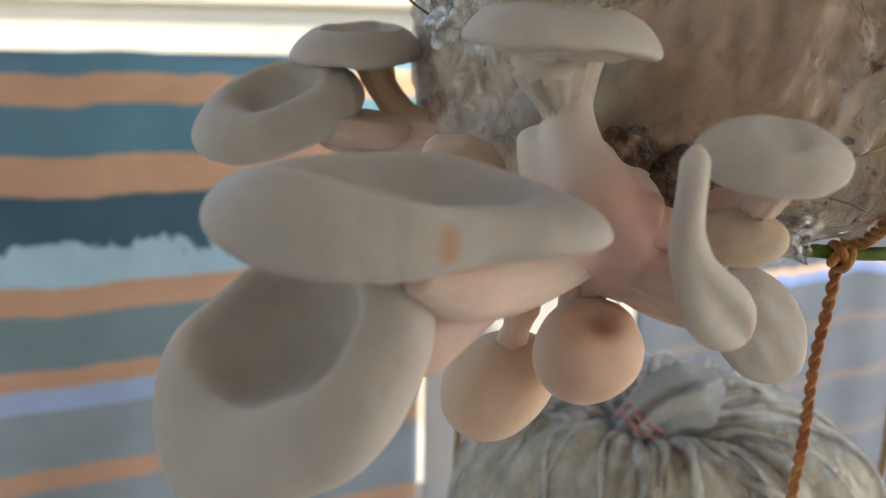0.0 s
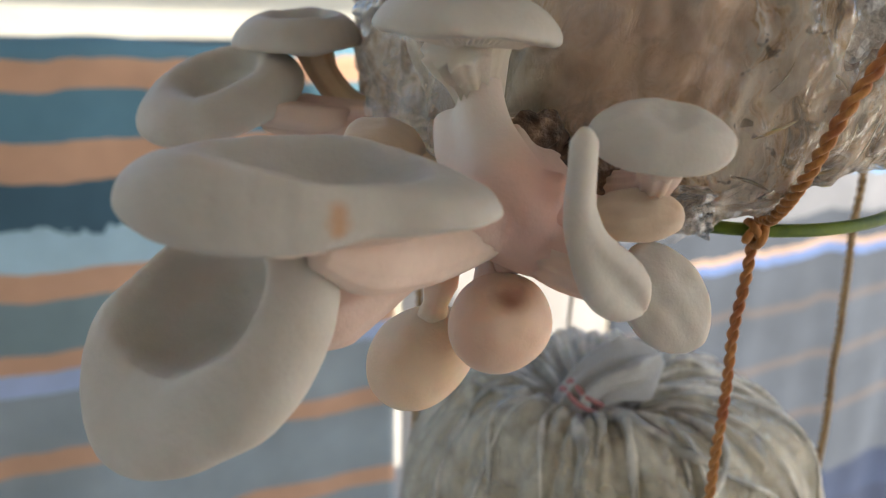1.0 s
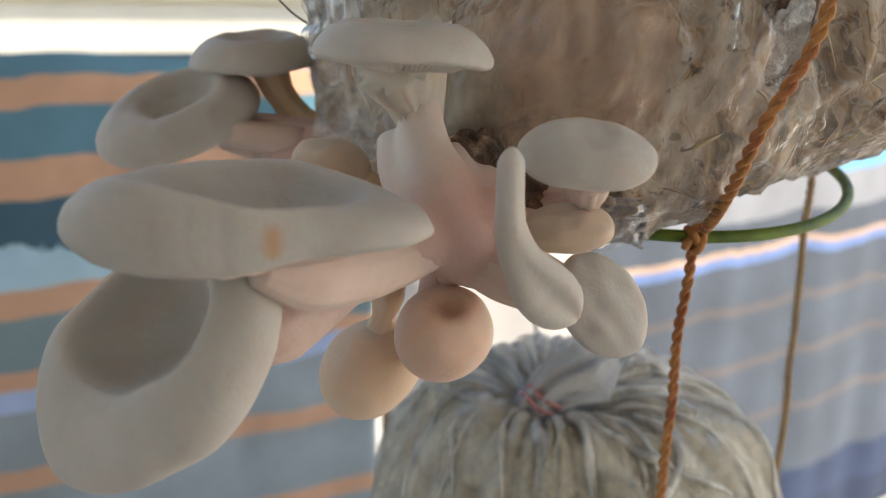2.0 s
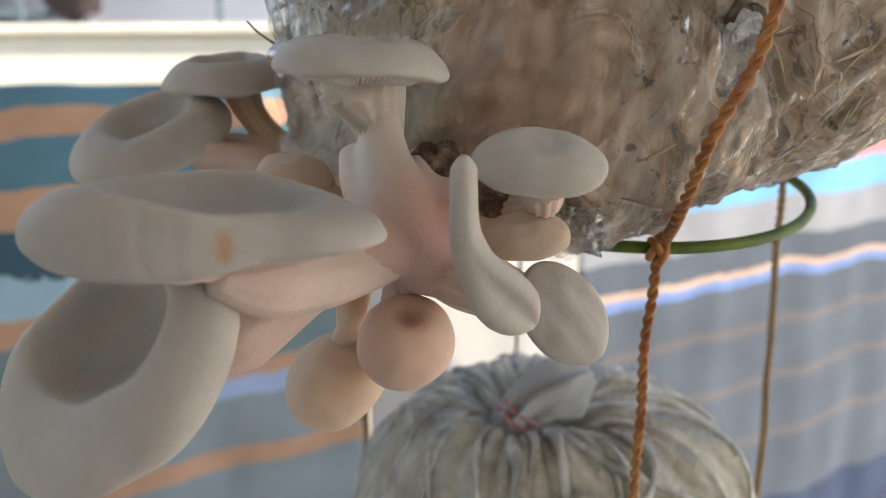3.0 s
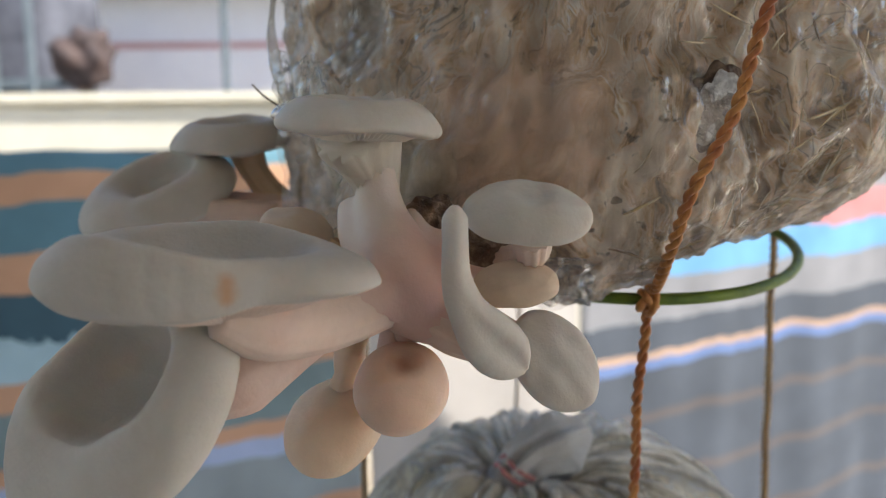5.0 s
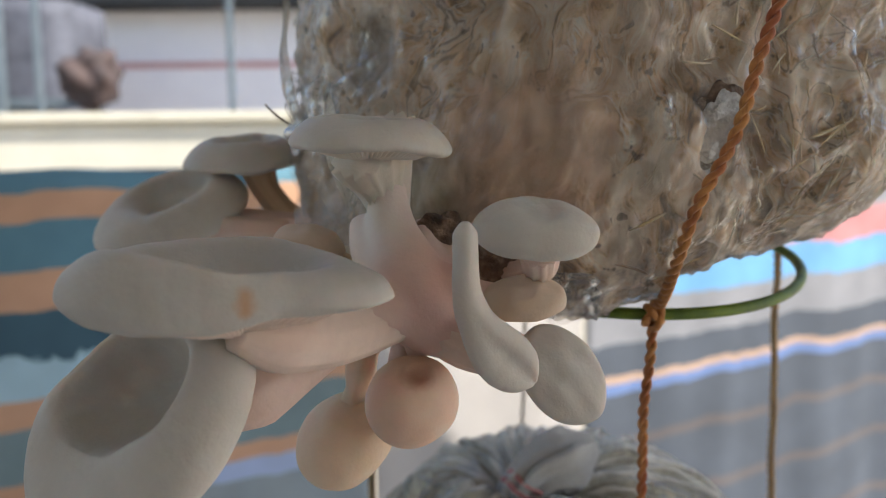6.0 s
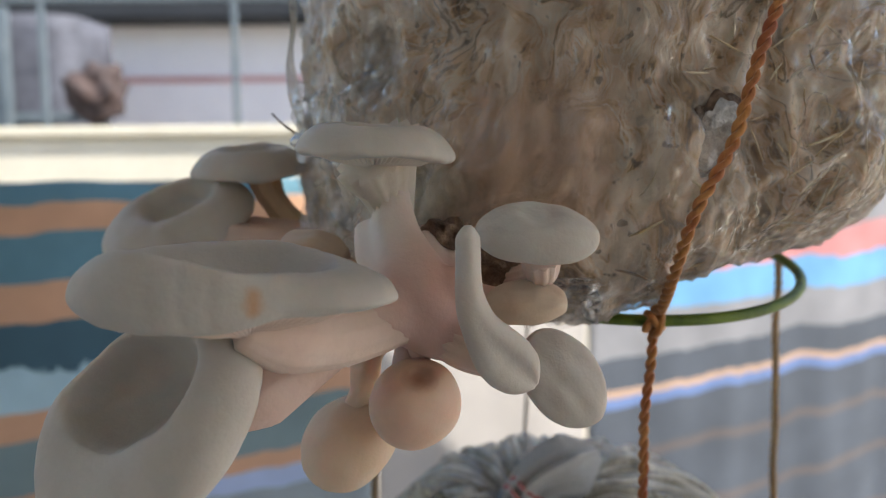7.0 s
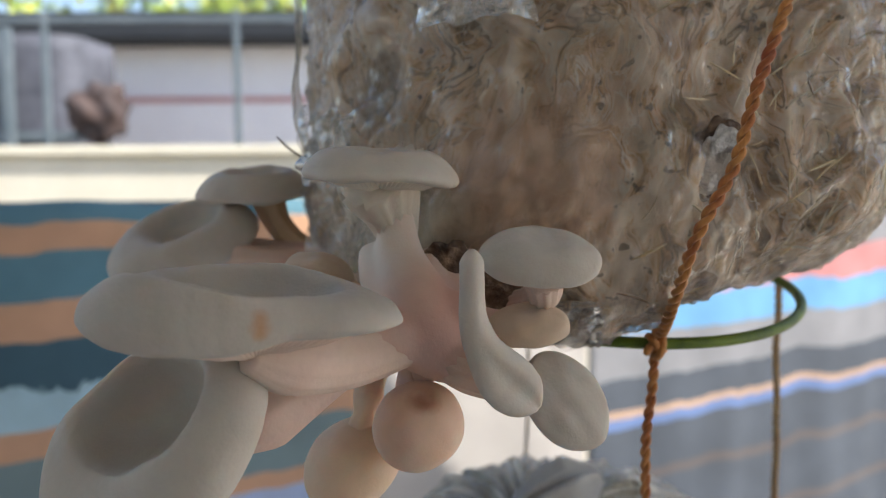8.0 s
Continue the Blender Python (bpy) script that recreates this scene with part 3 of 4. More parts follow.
LOW_PROFILE = path_points([(r, 0, z) for r, z in PROFILE], 130)


def low_point(a, p, lift, pleat):
    """A point of the lower bag's skin at angle a beside the profile point p."""
    w = noise.noise(Vector((math.cos(a) * 1.6, math.sin(a) * 1.6, p.x * 9)))
    v = noise.noise(Vector((math.cos(a) * 5, math.sin(a) * 5, p.x * 30 + 9)))
    crest = (0.5 + abs(v)) * abs(math.sin(8.5 * a + 5.0 * w + p.x * 9)) ** 0.7 + 0.5 * abs(math.sin(13 * a - 7 * w - p.x * 22)) ** 0.8
    fold = 1.5 * crest - 1.1 + 1.1 * v
    fade = min(1.0, p.x / 0.02) * max(0.18, 1 - max(0.0, (1.03 - p.z) / 0.12))
    d = lift + pleat * 0.0034 * fold * fade + 0.003 * noise.noise(Vector((p.x * math.cos(a) * 30, p.x * math.sin(a) * 30, p.z * 22)))
    slope = min(1.0, p.x / 0.095)
    off = max(0.0, 1 - p.x / 0.075) if p.z > 0.9 else 0.0
    return Vector(((p.x + d * slope) * math.cos(a) - 0.020 * off, (p.x + d * slope) * math.sin(a) - 0.034 * off, p.z - 0.70 + d * (1.1 - slope)))


def low_skin(name, lift, material, label, pleat):
    bm = bmesh.new()
    rows = [[bm.verts.new(low_point(2 * math.pi * i / 360, p, lift, pleat)) for i in range(360)] for p in LOW_PROFILE]
    quads(bm, rows)
    bm.faces.new(rows[0])
    bm.faces.new(rows[-1])
    return part(name, bm, material, lower, label)


low_skin("straw_core", -0.001, M_SUBSTRATE_PLAIN, "packed pale straw", 1.0)
low_skin("plastic_film", 0.0016, M_FILM_MILKY, "milky pleated plastic film", 1.1)
# gathered folds of the film that run out from the neck
rnd = random.Random(21)
for k in range(34):
    a0 = 2 * math.pi * (k + rnd.uniform(-0.6, 0.6)) / 34
    first, last = rnd.randint(8, 30), rnd.randint(40, 80)
    bend, width = rnd.gauss(0, 0.30), rnd.uniform(0.0010, 0.0027)
    pts = []
    for j in range(first, last, 2):
        u = (j - first) / (last - first)
        pts.append(low_point(a0 + bend * u * u + 0.03 * math.sin(u * 7 + k), LOW_PROFILE[j], 0.0022 + 0.0006 * math.sin(u * 9 + k), 0.9))
    count = len(pts)
    bm = bmesh.new()
    tube(bm, pts, [width * (0.15 + 0.85 * math.sin(math.pi * min(1.0, (i + 0.4) / count) ** 0.7) ** 0.6) * (1 + 0.25 * math.sin(i * 0.9 + k)) for i in range(count)], 8, flat=0.8)
    part("film_pleat", bm, M_PLEAT, lower)
bm = bmesh.new()
neck = path_points([(-0.024, -0.038, 0.344), (-0.022, -0.038, 0.356), (-0.014, -0.034, 0.3645), (-0.003, -0.028, 0.3675), (0.010, -0.0225, 0.3715)], 34)
rows = []
for i, p in enumerate(neck):
    u = i / 34
    r = 0.0115 - 0.003 * math.sin(u * 3.1) + 0.0045 * max(0, u - 0.25) * math.sin(min(1, (u - 0.25) / 0.75) * 2.6) * 2
    r *= 1 - 0.75 * max(0, u - 0.72) / 0.28
    way = (neck[min(i + 1, 34)] - neck[max(i - 1, 0)]).normalized()
    up = Vector((0, 1, 0))
    up = (up - way * up.dot(way)).normalized()
    side = way.cross(up)
    rows.append([bm.verts.new(p + (up * math.cos(a) + side * math.sin(a)) * r * (1 + 0.16 * math.sin(7 * a + u * 3) + 0.10 * math.sin(13 * a))) for a in (k * math.pi / 40 for k in range(80))])
quads(bm, rows)
bm.faces.new(rows[-1])
part("gathered_neck", bm, plain_material("crumpled_pale_plastic", (0.95, 0.94, 0.92), (0.84, 0.81, 0.78), 90, 0.3, 0.9), lower, "gathered milky plastic neck")
for k, (u, r) in enumerate(((10, 0.0098), (12, 0.0092), (4, 0.0128))):
    p = neck[u]
    way = (neck[u + 1] - neck[u - 1]).normalized()
    up = way.orthogonal().normalized()
    side = way.cross(up)
    bm = bmesh.new()
    tube(bm, [p + way * 0.0008 * math.sin(3 * a) + (up * math.cos(a) + side * math.sin(a)) * r for a in (j * math.pi / 24 for j in range(48))], 0.0011, 6, closed=True)
    part("tie_thread", bm, M_PINK, lower, "pink tie thread")


# ---- ring and ropes ----
ring = thing("support_ring", pose(0.1065, 0.306, 1.1527), "bent green cane ring tied under the bag", "ring")
bm = bmesh.new()
pts = []
for i in range(160):
    a = 2 * math.pi * i / 160
    r = 1 + 0.012 * math.sin(2 * a + 1) + 0.008 * math.sin(3 * a)
    pts.append((0.0688 * r * math.cos(a), 0.068 * r * math.sin(a), 0.0097 * math.sin(a) + 0.0006 * math.sin(2 * a)))
tube(bm, pts, 0.0019, 12, closed=True)
part("hoop", bm, M_GREEN, ring)


def rope(pts, radius, material, label, pitch=0.0085, wander=0.0012, knot=None):
    """A rope of two twisted strands along a line, with a knot where it crosses the ring."""
    base = Vector(pts[0])
    t = thing("hanging_rope", Matrix.Translation(base), label, "rope", "ropes round the grow bags")
    length = sum((Vector(b) - Vector(a)).length for a, b in zip(pts, pts[1:]))
    count = int(length / 0.00075)
    mid = path_points(pts, count)
    for k, p in enumerate(mid):
        mid[k] = p + Vector((noise.noise(Vector((p.z * 40, 1.5, p.x))), noise.noise(Vector((p.z * 40, 7.5, p.x))), 0)) * wander
    for strand in range(2):
        bm = bmesh.new()
        line_pts, up, gone = [], Vector((1, 0, 0)), 0.0
        for i, p in enumerate(mid):
            way = (mid[min(i + 1, count)] - mid[max(i - 1, 0)]).normalized()
            up = (up - way * up.dot(way)).normalized()
            gone += (p - mid[i - 1]).length if i else 0.0
            a = 2 * math.pi * gone / pitch + math.pi * strand
            r = radius * 0.52 * (1 + 0.12 * noise.noise(p * 130))
            line_pts.append(p - base + (up * math.cos(a) + way.cross(up) * math.sin(a)) * r)
        tube(bm, line_pts, radius * 0.60, 7)
        part("strand", bm, material, t)
    if knot:
        c = Vector(knot)
        bm = bmesh.new()
        loops = []
        for i in range(90):
            a = 2 * math.pi * i / 90
            loops.append(c - base + Vector((0.0022 * math.sin(2 * a) + 0.0010 * math.cos(3 * a), 0.0030 * math.cos(3 * a), 0.0021 * math.sin(3 * a) + 0.0012 * math.cos(2 * a))) * 1.12)
        tube(bm, loops, 0.00125, 8, closed=True)
        part("knot", bm, material, t, "bulky knot tied round the ring")
    return t


FRONT = (0.1045, 0.2375, 1.1425)
rope([(0.098, 0.2385, 0.90), (0.099, 0.238, 1.02), (0.102, 0.2375, 1.10), FRONT, (0.1028, 0.220, 1.1505), (0.1005, 0.1995, 1.1640), (0.1025, 0.1895, 1.181), (0.1112, 0.189, 1.199), (0.1168, 0.189, 1.219), (0.1245, 0.192, 1.239), (0.142, 0.198, 1.28), (0.16, 0.205, 1.33), (0.16, 0.22, 1.44), (0.15, 0.24, 1.62), (0.13, 0.28, 1.75)], 0.00155, M_ROPE, "orange twisted twine knotted to the ring", knot=FRONT)
rope([(0.204, 0.38, 0.85), (0.2045, 0.38, 1.0), (0.204, 0.38, 1.143), (0.212, 0.382, 1.19), (0.216, 0.384, 1.26), (0.213, 0.38, 1.45), (0.17, 0.34, 1.66), (0.13, 0.28, 1.75)], 0.0018, M_ROPE_TAN, "tan twisted twine hanging behind the ring")
rope([(0.001, 0.39, 0.85), (0.0015, 0.39, 1.0), (0.002, 0.39, 1.143), (-0.012, 0.392, 1.19), (-0.019, 0.394, 1.26), (-0.015, 0.39, 1.45), (0.08, 0.32, 1.68), (0.13, 0.28, 1.75)], 0.0018, M_ROPE_TAN, "tan twisted twine beside the lower bag")
rope([(0.085, 0.452, 0.85), (0.086, 0.451, 1.0), (0.088, 0.45, 1.14), (0.09, 0.442, 1.2), (0.095, 0.437, 1.45), (0.12, 0.34, 1.68), (0.13, 0.28, 1.75)], 0.0013, M_ROPE_PALE, "pale thin twine behind the lower bag")
rope([(0.13, 0.28, 1.745), (0.13, 0.28, 2.1), (0.13, 0.28, 2.46)], 0.003, M_ROPE, "orange twine hung from the roof")


# ---- the mushrooms ----
def make_cap(t, ax, ay, up=0.004, down=0.006, bow=(0.0, 0.0), dish=None, wave=0.0, twist=0.0, taper=0.0, material=None, seed=0, cone=0.006, slope=0.0, blunt=0.55):
    """A fleshy cap in the thing's own frame: z is its upper side. bow: how its edges rise along x and y; dish: a hollow (x, y, radius, depth)
    in parts of the half-widths; twist: degrees by which it turns along x; taper: how much wider it grows towards +x; blunt: lower is a fuller rim;
    cone: how far the gills run down the stem, 0 for none."""
    sides, k, edge = 120, 26, 0.62

    def outline(a):
        return 1 + 0.03 * math.sin(2 * a + seed) + wave * (math.sin(3 * a + seed * 1.7) + 0.6 * math.sin(5 * a + seed * 2.3))

    def place(a, rho, z, top):
        o = outline(a)
        x, y = math.cos(a) * rho * o, math.sin(a) * rho * o
        h = bow[0] * x * x + bow[1] * y * y + slope * x * x * x
        if dish:
            d2 = ((x - dish[0]) ** 2 + ((y - dish[1]) * ay / ax) ** 2) / dish[2] ** 2
            h -= dish[3] * math.exp(-d2 ** 1.8) * (1.0 if top else 0.6)
        h += 0.0006 * noise.noise(Vector((x * 2.3, y * 2.3, seed))) + 0.00014 * noise.noise(Vector((x * ax * 230, y * ay * 230, seed)))
        p = Vector((x * ax, y * ay * (1 + taper * x), z + h))
        if twist:
            p = Matrix.Rotation(radians(twist) * x, 3, "X") @ p
        return p

    bm = bmesh.new()
    rows = []
    for i in range(1, k + 1):
        q = math.pi / 2 * i / k
        rows.append([bm.verts.new(place(2 * math.pi * s / sides, math.sin(q), up * max(0.0, math.cos(q)) ** blunt, True)) for s in range(sides)])
    for i in range(k - 1, 0, -1):
        q = math.pi / 2 * i / k
        rows.append([bm.verts.new(place(2 * math.pi * s / sides, math.sin(q), -down * math.cos(q) ** blunt, False)) for s in range(sides)])
    quads(bm, rows)
    bm.faces.new(rows[0])
    bm.faces.new(rows[-1])
    part("cap", bm, material or M_CAP, t)
    if cone:
        bm = bmesh.new()
        rows = []
        for i in range(14):
            rho = edge - (edge - 0.16) * i / 13
            z = -down * (1 - rho * rho) ** (blunt / 2) + 0.0004 - 0.0009 * min(1, i / 2) - cone * (1 - rho / edge) ** 2.2
            rows.append([bm.verts.new(place(2 * math.pi * s / 240, rho, z + (0.0005 if s % 4 < 2 else -0.0005) * min(1, i / 4), False)) for s in range(240)])
        quads(bm, rows)
        part("gill_fan", bm, M_GILL, t, "fine pinkish gills")


LIP = [(0.02, -0.0066), (0.22, -0.0062), (0.37, -0.0038), (0.49, 0.0012), (0.59, 0.0038), (0.69, 0.0036), (0.80, 0.0016), (0.89, -0.0014), (0.965, -0.0050), (1.0, -0.0084), (0.985, -0.0106), (0.92, -0.0118), (0.78, -0.0124), (0.5, -0.0132), (0.2, -0.0150)]


def lipped_cap(t, ax, ay, tall=1.0, shift=(0.0, 0.0), bow=(0.0, 0.0), slope=0.0, wave=0.012, taper=0.0, crease=0.0, material=None, gill_material=None, seed=0.0, hollow=1.0):
    """A cap with a thick rolled lip round a hollow. tall: its height against LIP; shift: where the hollow lies; crease: faint folds down the lip."""
    sides = 144
    prof = path_points([(r, 0, z * (hollow if r < 0.4 and z > -0.01 else 1.0)) for r, z in LIP], 64)

    def place(a, r, z):
        o = 1 + 0.02 * math.sin(2 * a + seed) + wave * (math.sin(3 * a + seed * 1.7) + 0.6 * math.sin(5 * a + seed * 2.3))
        o *= 1 - crease * max(0.0, r - 0.6) * (0.5 + 0.5 * math.sin(13 * a + 3 * math.sin(4 * a + seed))) ** 4
        k = max(0.0, 1 - r * r) * (1.0 if z > -0.006 else 0.4)
        x, y = math.cos(a) * r * o + shift[0] * k, math.sin(a) * r * o + shift[1] * k
        lip = 1 + 0.16 * noise.noise(Vector((math.cos(a) * 1.3, math.sin(a) * 1.3, seed)))
        h = z * tall * lip + bow[0] * x * x + bow[1] * y * y + slope * x ** 3 + 0.0004 * noise.noise(Vector((x * 3, y * 3, seed)))
        h += 0.00028 * noise.noise(Vector((x * ax * 230, y * ay * 230, seed)))
        return Vector((x * ax, y * ay * (1 + taper * x), h))

    angles = [2 * math.pi * k / sides for k in range(sides)]
    bm = bmesh.new()
    rows = [[bm.verts.new(place(a, p.x, p.z)) for a in angles] for p in prof]
    quads(bm, rows)
    bm.faces.new(rows[0])
    bm.faces.new(rows[-1])
    part("cap", bm, material or M_CAP, t)
    bm = bmesh.new()
    rows = []
    for i in range(12):
        r = 0.74 - 0.052 * i
        z = -0.0125 - 0.0026 * (0.74 - r) / 0.54
        rows.append([bm.verts.new(place(2 * math.pi * k / 264, r, z) + Vector((0, 0, 0.0002 - min(1, i / 3) * (0.0005 if k % 4 < 2 else 0.0013)))) for k in range(264)])
    quads(bm, rows)
    part("gill_fan", bm, gill_material or M_GILL, t, "fine pinkish gills")


def around(values, a):
    """Smooth value at angle a through evenly spaced values round a circle."""
    k = len(values)
    u = (a / (2 * math.pi) % 1.0) * k
    i, f = int(u) % k, u % 1.0
    p, q, r, s = values[i - 1], values[i], values[(i + 1) % k], values[(i + 2) % k]
    return 0.5 * (2 * q + (r - p) * f + (2 * p - 5 * q + 4 * r - s) * f * f + (3 * q - p - 3 * r + s) * f ** 3)


def shaped_cap(t, radius, crest, lip, under, inner, hollow, floor_z, material=None, gill_material=None, seed=0.0, crease=0.0, foot_z=-12.0, gill=0.7):
    """A fleshy cap whose rim varies round it. Each list runs from +x by equal angles, in millimetres: radius; crest, the rim's upper height;
    lip, the height where it is widest; under, its lower height; inner, the crest's share of the radius. hollow: the middle of the dish, floor_z its depth."""
    sides, mm = 160, 0.001

    def section(a):
        zc, zl, zu, c = around(crest, a), around(lip, a), around(under, a), around(inner, a)
        d = zc - floor_z
        return path_points([(0.0, 0, floor_z), (0.34 * c, 0, floor_z + 0.10 * d), (0.68 * c, 0, floor_z + 0.48 * d), (0.88 * c, 0, floor_z + 0.90 * d), (c, 0, zc),
                            (c + 0.45 * (1 - c), 0, zc - 0.16 * (zc - zl)), (c + 0.84 * (1 - c), 0, zc - 0.52 * (zc - zl)), (1.0, 0, zl),
                            (0.975, 0, zl - 0.5 * (zl - zu)), (0.89, 0, zl - 0.88 * (zl - zu)), (0.74, 0, zu), (0.42, 0, 0.6 * zu + 0.4 * foot_z), (0.12, 0, foot_z)], 72)

    def place(a, f, z):
        o = 1 + 0.012 * math.sin(5 * a + seed) + 0.03 * f * noise.noise(Vector((math.cos(a) * 1.8, math.sin(a) * 1.8, seed)))
        o *= 1 - crease * max(0.0, f - 0.6) * (0.5 + 0.5 * math.sin(13 * a + 3 * math.sin(4 * a + seed))) ** 4
        r = around(radius, a) * f * o
        p = Vector((math.cos(a) * r + hollow[0] * (1 - f), math.sin(a) * r + hollow[1] * (1 - f), z))
        p.z += 0.45 * noise.noise(p * 0.11 + Vector((seed, 0, 0))) + 0.16 * noise.noise(p * 0.42) + 0.05 * noise.noise(p * 1.1)
        return p * mm

    bm = bmesh.new()
    cols = [[bm.verts.new(place(2 * math.pi * k / sides, q.x, q.z)) for q in section(2 * math.pi * k / sides)[1:]] for k in range(sides)]
    cols.append(cols[0])
    quads(bm, cols, False)
    bm.faces.new([c[0] for c in cols[:-1]])
    bm.faces.new([c[-1] for c in cols[:-1]])
    part("cap", bm, material or M_CAP, t)
    bm = bmesh.new()
    rows = []
    for i in range(14):
        f = gill - (gill - 0.14) * i / 13
        row = []
        for k in range(320):
            a = 2 * math.pi * k / 320
            zu = around(under, a)
            w = (0.74 - f) / 0.62
            row.append(bm.verts.new(place(a, f, zu + (foot_z - zu) * max(0.0, w) ** 1.1 - min(1, i / 4) * (0.4 + (0.4 + 0.5 * noise.noise(Vector((k * 0.05, 0.3, seed)))) * (k % 4 < 2)) + 0.2)))
        rows.append(row)
    quads(bm, rows)
    part("gill_fan", bm, gill_material or M_GILL, t, "fine pinkish gills")


def stem(t, world_pts, radii, material=None, ridges=9, ridge=0.05, flat=1.0):
    inv = t.matrix_basis.inverted()
    bm = bmesh.new()
    pts = path_points([inv @ Vector(p) for p in world_pts], 26)
    tube(bm, pts, spread(radii, 27), 40, ridges, ridge, flat)
    part("stem", bm, material or M_STEM, t, "pinkish fleshy stem")


GROUP = "oyster mushroom cluster"


def mushroom(centre, roll=0.0, tilt=0.0, turn=0.0, label=""):
    m = Matrix.Translation(centre) @ pose(0, 0, 0, 0, 0, turn) @ pose(0, 0, 0, 0, roll, 0) @ pose(0, 0, 0, tilt, 0, 0)
    return thing("oyster_mushroom", m, label, "mushroom", GROUP)


BASE = (0.036, 0.196, 1.158)
# the wide flat one in front
t = mushroom((-0.0052, 0.1530, 1.1706), 0, 0, 0, "wide pale oyster mushroom with a shallow dished cap and brown spot")
shaped_cap(t, (34.0, 21.0, 18.0, 23.5, 34.2, 25.0, 18.5, 19.5), (0.5, 3.8, 5.0, 4.4, 3.6, 5.8, 2.5, 0.9), (-5.6, -1.0, 1.0, -0.5, -3.8, -3.4, -3.8, -4.6),
           (-7.6, -6.5, -5.0, -6.5, -8.4, -10.4, -10.2, -8.4), (0.64, 0.84, 0.91, 0.86, 0.74, 0.84, 0.91, 0.84), (3.0, 1.0), -6.0, M_CAP_BIG, None, 1.3, 0.028, -13.0, 0.78)
stem(t, [(-0.004, 0.152, 1.1590), (0.003, 0.159, 1.1560), (0.015, 0.173, 1.1540), (0.034, 0.196, 1.157)], [0.0050, 0.0090, 0.0084, 0.008], M_GILL, 26, 0.028, 0.8)

# the big funnel below it
t = mushroom((-0.0275, 0.1555, 1.1345), -40, 54, 0, "large drooping cream oyster mushroom with a deep funnel hollow")
shaped_cap(t, (32.5, 27.5, 23.5, 29.5, 30.5, 21.5, 19.5, 24.5), (7.0, 5.0, 3.2, 2.0, 2.2, 4.0, 6.0, 7.6), (-1.0, -1.5, -2.0, -2.5, -3.0, -2.0, -1.0, -0.5),
           (-6.0, -6.0, -6.0, -7.0, -8.0, -8.0, -8.0, -7.0), (0.70, 0.80, 0.88, 0.76, 0.52, 0.50, 0.52, 0.62), (9.0, 8.5), -11.0, M_CAP, None, 2.1, 0.0, -16.0, 0.5)
stem(t, [(-0.020, 0.1690, 1.1310), (-0.005, 0.1715, 1.1395), (0.012, 0.181, 1.1490), (0.032, 0.196, 1.157)], [0.0020, 0.0085, 0.0056, 0.006], M_STEM, 10, 0.03, 0.9)

# upper left pair and their neighbours
t = mushroom((-0.0336, 0.286, 1.1978), -2, 10, 0, "small pale oyster mushroom with a flat dished cap")
lipped_cap(t, 0.0215, 0.0180, 0.58, (0.1, 0.0), (-0.002, -0.001), 0.0, 0.02, 0.0, 0.03, M_CAP, None, 3.1)
stem(t, [(-0.028, 0.286, 1.190), (-0.024, 0.286, 1.180), (-0.014, 0.282, 1.170), (0.004, 0.270, 1.166)], [0.0065, 0.0048, 0.005, 0.007], M_STEM_TAN, 8, 0.06)
t = mushroom((-0.0583, 0.2735, 1.1775), -16, 32, 0, "oyster mushroom with an oval funnel cap beside the bag")
lipped_cap(t, 0.0290, 0.0205, 0.70, (0.10, 0.20), (0.0, -0.001), 0.0, 0.015, 0.0, 0.0, M_CAP, None, 4.7, 1.5)
stem(t, [(-0.046, 0.277, 1.173), (-0.030, 0.280, 1.169), (-0.012, 0.276, 1.167), (0.006, 0.266, 1.166)], [0.0025, 0.0055, 0.0060, 0.007], M_STEM, 8, 0.05)
t = mushroom((-0.0317, 0.279, 1.1675), 4, -8, 0, "pinkish oyster mushroom cap seen from its gilled underside")
make_cap(t, 0.0205, 0.015, 0.004, 0.006, (0.002, 0.001), None, 0.02, 0, 0, M_GILL, 5.2, 0.004)
stem(t, [(-0.024, 0.279, 1.163), (-0.010, 0.274, 1.164), (0.006, 0.264, 1.165)], [0.007, 0.006, 0.006], M_STEM)
t = mushroom((0.0036, 0.206, 1.1695), 18, 20, 0, "small tan oyster mushroom tucked behind the wide one")
make_cap(t, 0.0098, 0.009, 0.005, 0.004, (-0.002, -0.002), None, 0.02, 0, 0, M_TAN, 6.4, 0.003)
stem(t, [(0.006, 0.207, 1.166), (0.014, 0.206, 1.162), (0.024, 0.202, 1.160)], [0.005, 0.004, 0.005], M_STEM_TAN)

# the one at the top, on a flared pale stem
t = mushroom((0.0222, 0.1860, 1.2003), 2.5, 5, 0, "pale oyster mushroom with a thin level cap on a fluted stem")
lipped_cap(t, 0.0192, 0.0150, 0.46, (-0.05, 0.05), (-0.0010, 0.0), -0.0004, 0.015, 0.0, 0.03, M_CAP, M_STEM_PALE, 7.5)
stem(t, [(0.0225, 0.190, 1.1960), (0.0240, 0.197, 1.1880), (0.0255, 0.199, 1.179), (0.0270, 0.197, 1.168)], [0.0122, 0.0086, 0.0056, 0.0050], M_STEM_PALE, 24, 0.12, 0.65)

